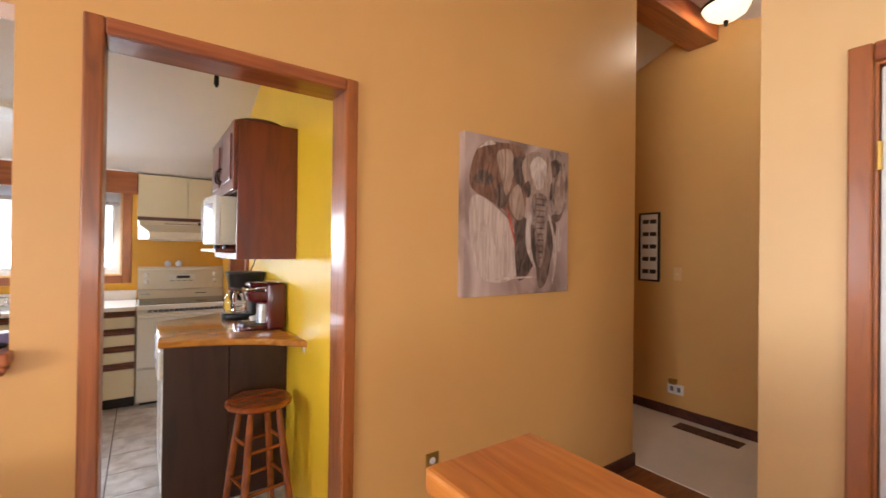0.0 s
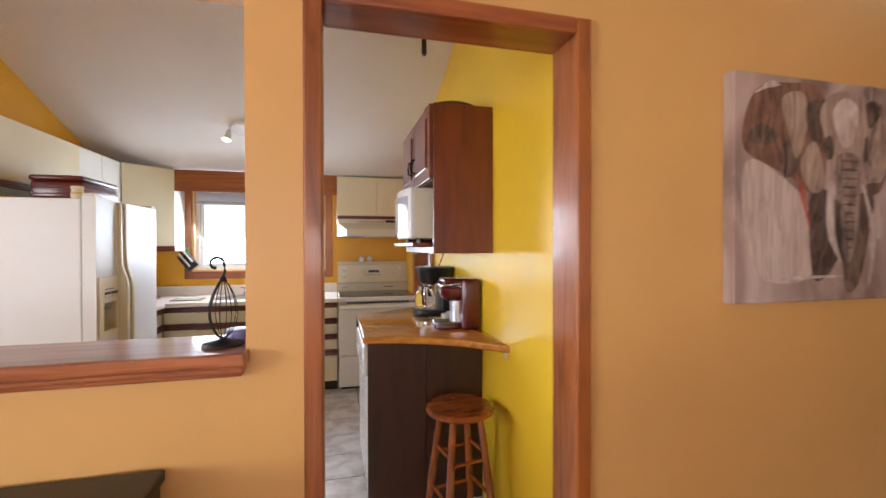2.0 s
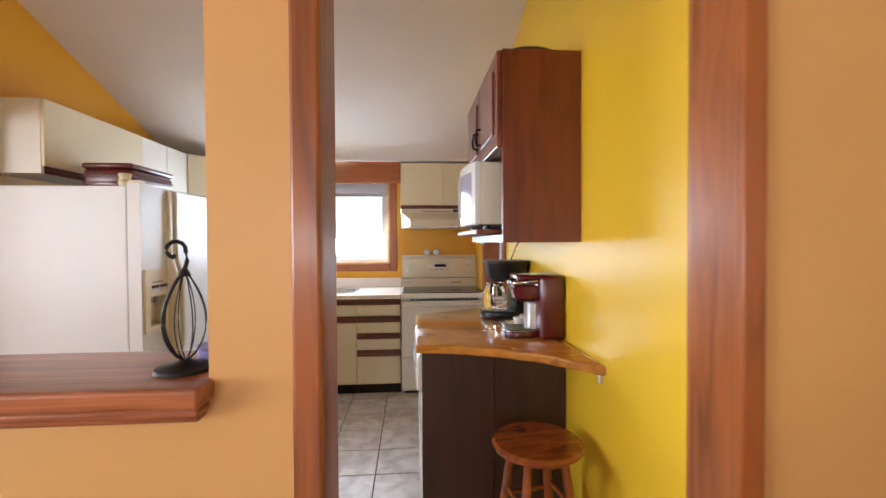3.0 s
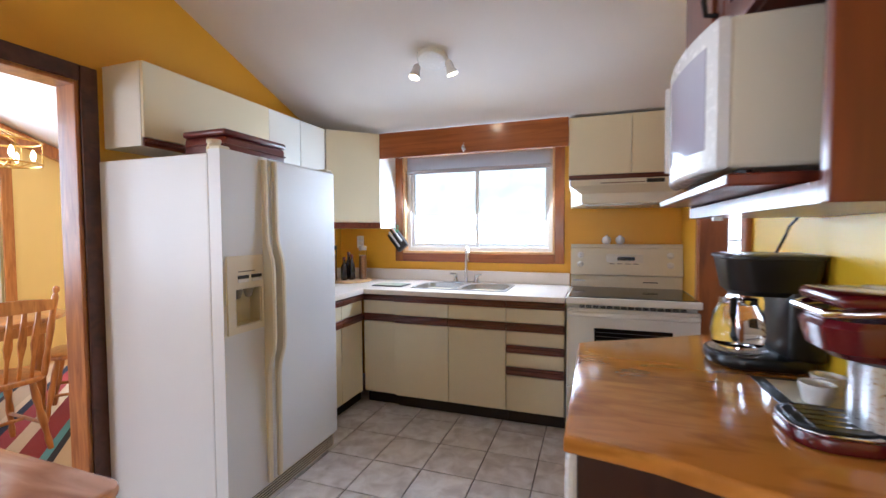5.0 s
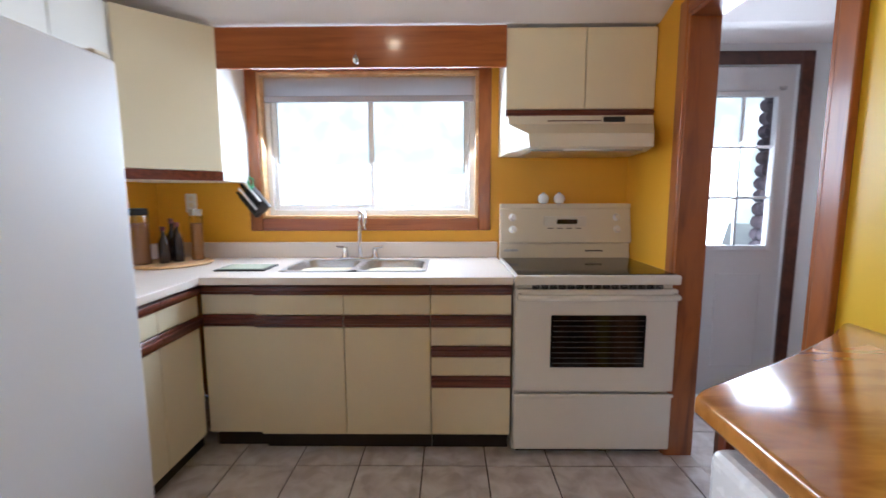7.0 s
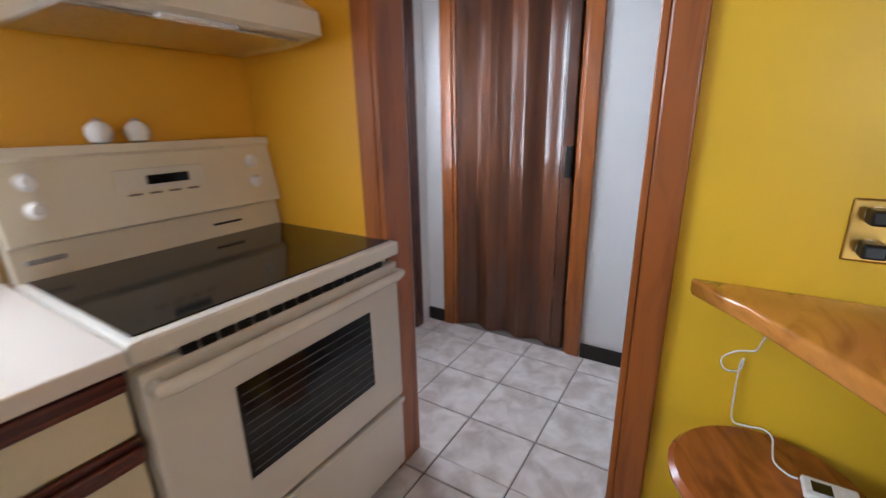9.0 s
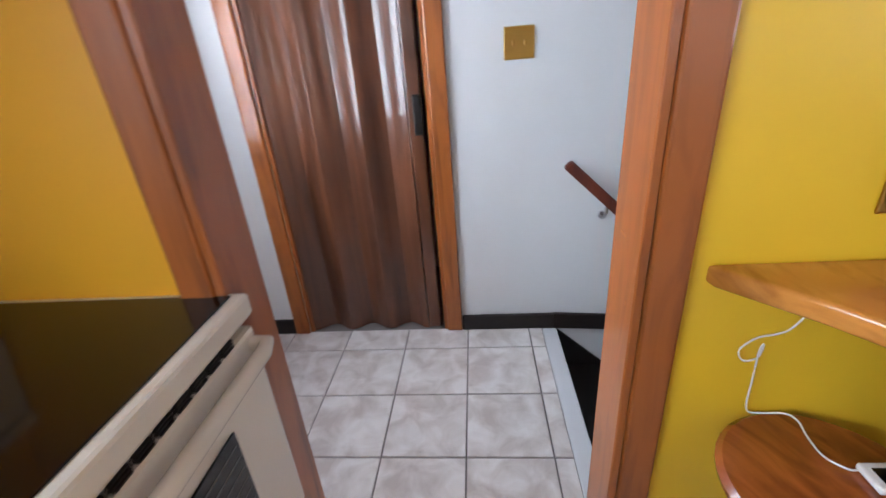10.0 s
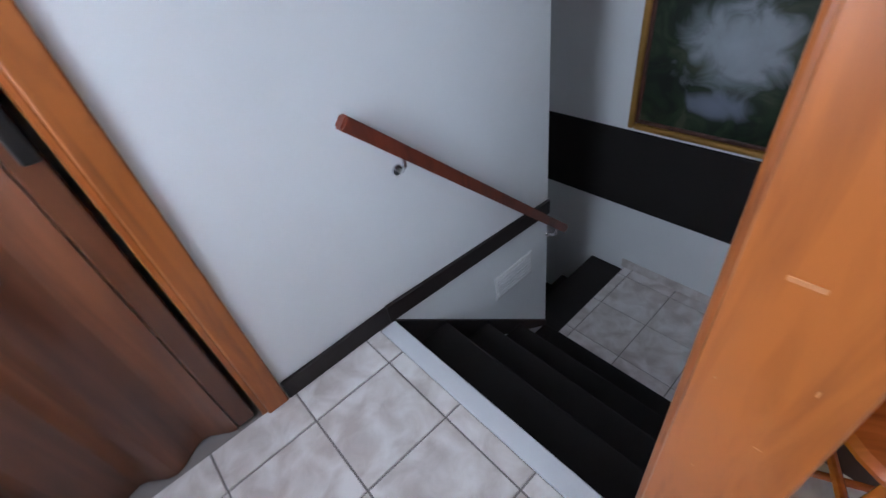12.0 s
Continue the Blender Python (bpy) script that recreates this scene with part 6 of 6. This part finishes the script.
rp = ramp(n, [(0.0, srgb(140, 44, 48)), (0.2, srgb(90, 140, 146)), (0.27, srgb(40, 36, 44)), (0.33, srgb(176, 150, 122)), (0.55, srgb(196, 168, 138)), (0.62, srgb(40, 44, 66)), (0.7, srgb(160, 60, 62)), (0.86, srgb(214, 190, 160))])
rp.color_ramp.interpolation = "CONSTANT"
l.new(fr3.outputs[0], rp.inputs[0])
l.new(rp.outputs[0], b.inputs["Base Color"])
bump(n, l, b, noise_tex(n, l, v, 260, 3), 0.6)
solid("rug", B(-4.85, -2.36, 1.6, 4.7, 0.001, 0.011, r=0.003), m, "woven rug with red, teal and tan diagonal stripes", "rug")

tb = thing("dining_table", (-3.75, 3.3, 0.011), "oval maple dining table on turned legs", "table")
pts = [(-3.75 + 0.6 * math.copysign(abs(math.cos(a)) ** 0.7, math.cos(a)), 3.3 + 0.8 * math.copysign(abs(math.sin(a)) ** 0.7, math.sin(a))) for a in [2 * math.pi * k / 40 for k in range(40)]]
part("tabletop", prism(bmesh.new(), pts, 0.72, 0.752, r=0.008), CHAIRWOOD, tb, smooth=True)
part("apron", B(-4.2, -3.3, 2.72, 3.88, 0.63, 0.72, r=0.004), CHAIRWOOD, tb)
for x in (-4.15, -3.35):
    for y in (2.77, 3.83):
        part("leg", lathe(bmesh.new(), [(0.025, 0), (0.03, 0.05), (0.022, 0.1), (0.034, 0.25), (0.026, 0.45), (0.036, 0.56), (0.036, 0.63)], (x, y, 0.0115), 16), CHAIRWOOD, tb, smooth=True)
solid("paper_stack", B(-3.75, -3.45, 3.35, 3.6, 0.7525, 0.757, r=0.001), WHITELAM, "white papers lying on the dining table", "papers")


def dining_chair():
    """Arrow-back chair at the origin, facing +x; back at the -x side."""
    c = thing("dining_chair", (0, 0, 0), "turned maple spindle-back dining chair on the rug", "chair", "chairs round the dining table")
    part("seat", prism(bmesh.new(), [(p.x, p.y) for p in ring_rect(0, 0, 0.42, 0.44, 0.12, 0)], 0.43, 0.462, r=0.01), CHAIRWOOD, c, smooth=True)
    for sx in (-1, 1):
        for sy in (-1, 1):
            t = (Vector((0.14 * sx, 0.14 * sy, 0.44)) - Vector((0.21 * sx, 0.19 * sy, 0))).to_track_quat("Z", "Y").to_matrix().to_4x4()
            part("leg", lathe(bmesh.new(), [(0.014, 0), (0.018, 0.06), (0.013, 0.1), (0.022, 0.2), (0.016, 0.27), (0.022, 0.33), (0.015, 0.44)], (0.21 * sx, 0.19 * sy, 0), 12, t), CHAIRWOOD, c, smooth=True)
    for y in (-0.165, 0.165):
        part("stretcher", C((-0.18, y, 0.17), (0.18, y, 0.17), 0.011, n=10), CHAIRWOOD, c, smooth=True)
    part("stretcher", C((0, -0.165, 0.17), (0, 0.165, 0.17), 0.011, n=10), CHAIRWOOD, c, smooth=True)
    for y in (-0.19, 0.19):
        t = Vector((-0.12, 0.08 * y / 0.19 * 0.3, 0.56)).to_track_quat("Z", "Y").to_matrix().to_4x4()
        part("back_post", lathe(bmesh.new(), [(0.015, 0), (0.02, 0.1), (0.014, 0.16), (0.02, 0.3), (0.015, 0.4), (0.018, 0.5), (0.01, 0.525), (0.018, 0.54), (0.016, 0.56), (0.006, 0.568)], (-0.17, y, 0.455), 12, t), CHAIRWOOD, c, smooth=True)
    for k in range(5):
        y = -0.12 + 0.06 * k
        bm = bmesh.new()
        rings = []
        for u, w in ((0, 0.008), (0.3, 0.009), (0.5, 0.021), (0.75, 0.014), (1, 0.008)):
            p = Vector((-0.185 - 0.09 * u, y * (1 + 0.08 * u), 0.458 + 0.43 * u))
            rings.append([bm.verts.new(p + Vector(q)) for q in ((-0.006, -w, 0), (0.006, -w, 0), (0.006, w, 0), (-0.006, w, 0))])
        for a, b in zip(rings, rings[1:]):
            for j in range(4):
                bm.faces.new((a[j], a[(j + 1) % 4], b[(j + 1) % 4], b[j]))
        part("arrow_slat", bm, CHAIRWOOD, c)
    bm = bmesh.new()
    rings = []
    for k in range(9):
        y = -0.2 + 0.05 * k
        h = 0.045 + 0.02 * math.cos(math.pi * y / 0.4)
        x = -0.275 - 0.02 * math.cos(math.pi * y / 0.4)
        rings.append([bm.verts.new((x + dx, y, z)) for dx, z in ((-0.009, 0.87), (0.009, 0.87), (0.009, 0.885 + h), (-0.009, 0.885 + h))])
    for a, b in zip(rings, rings[1:]):
        for j in range(4):
            bm.faces.new((a[j], a[(j + 1) % 4], b[(j + 1) % 4], b[j]))
    bm.faces.new(rings[0])
    bm.faces.new(rings[-1])
    part("crest_rail", bm, CHAIRWOOD, c, smooth=True)
    return c


first = dining_chair()
first.matrix_basis = pose(-3.0, 3.4, 0.011, 0, 0, 178)
copy_thing(first, pose(-3.28, 4.08, 0.011, 0, 0, -125))
copy_thing(first, pose(-4.45, 3.75, 0.011, 0, 0, 10))
copy_thing(first, pose(-3.1, 2.6, 0.011, 0, 0, 170))

ch = thing("chandelier", (-3.6, 3.75, 1.8), "brass ring chandelier with glass panels, lit", "chandelier")
zt = roof(3.75)
part("chain", C((-3.6, 3.75, 2.1), (-3.6, 3.75, zt), 0.006, n=8), BRASS, ch)
part("canopy", lathe(bmesh.new(), [(0.06, 0), (0.04, -0.03), (0.01, -0.035)], (-3.6, 3.75, zt), 20), BRASS, ch)
for z, rr in ((1.84, 0.25), (2.0, 0.25)):
    part("ring", tube(bmesh.new(), [(-3.6 + rr * math.cos(2 * math.pi * k / 36), 3.75 + rr * math.sin(2 * math.pi * k / 36), z) for k in range(37)], 0.008, 8), BRASS, ch, smooth=True)
part("column", lathe(bmesh.new(), [(0.012, 0), (0.03, 0.04), (0.015, 0.1), (0.025, 0.2), (0.01, 0.28)], (-3.6, 3.75, 1.82), 16), BRASS, ch, smooth=True)
for k in range(6):
    a = 2 * math.pi * k / 6
    c, s = math.cos(a), math.sin(a)
    part("arm", tube(bmesh.new(), [(-3.6, 3.75, 1.86), (-3.6 + 0.12 * c, 3.75 + 0.12 * s, 1.82), (-3.6 + 0.2 * c, 3.75 + 0.2 * s, 1.86)], 0.006), BRASS, ch, smooth=True)
    part("bulb", lathe(bmesh.new(), [(0.008, 0), (0.018, 0.03), (0.012, 0.06), (0.003, 0.08)], (-3.6 + 0.2 * c, 3.75 + 0.2 * s, 1.87), 12), BULB, ch, "lit candle bulb", True)
    part("upright", tube(bmesh.new(), [(-3.6 + 0.25 * c, 3.75 + 0.25 * s, 1.84), (-3.6 + 0.25 * c, 3.75 + 0.25 * s, 2.0), (-3.6, 3.75, 2.1)], 0.004), BRASS, ch, smooth=True)

# ---- floor tiles ----
PITCH, GY, GAP = 0.3055, 4.427, 0.0065
tile_cache = {}


def tile_mesh(w, d):
    key = (round(w, 3), round(d, 3))
    if key not in tile_cache:
        bm = B(-w / 2, w / 2, -d / 2, d / 2, -0.006, 0.0)
        bmesh.ops.bevel(bm, geom=[e for e in bm.edges if min(v.co.z for v in e.verts) > -0.001], offset=0.0015, segments=1, affect="EDGES")
        tile_cache[key] = mesh_of("tile", bm, TILE)
    return tile_cache[key]


def lay(parent, x0, x1, y0, y1, z, GX=1.6715):
    i = math.floor((x0 - GX) / PITCH)
    while GX + i * PITCH < x1:
        a, b = max(x0, GX + i * PITCH + GAP / 2), min(x1, GX + (i + 1) * PITCH - GAP / 2)
        j = math.floor((y0 - GY) / PITCH)
        while GY + j * PITCH < y1:
            c, d = max(y0, GY + j * PITCH + GAP / 2), min(y1, GY + (j + 1) * PITCH - GAP / 2)
            if b - a > 0.015 and d - c > 0.015:
                ob = new("tile", tile_mesh(b - a, d - c))
                ob.parent = parent
                ob.location = ((a + b) / 2, (c + d) / 2, z)
            j += 1
        i += 1


lay(floor_kitchen, -1.885, 1.1, 1.858, 5.45, 0.002, -0.834)
lay(floor_hall, 1.102, 2.138, 4.058, 5.458, 0.002)
lay(floor_landing, 1.102, 2.035, 2.203, 2.978, -0.948)
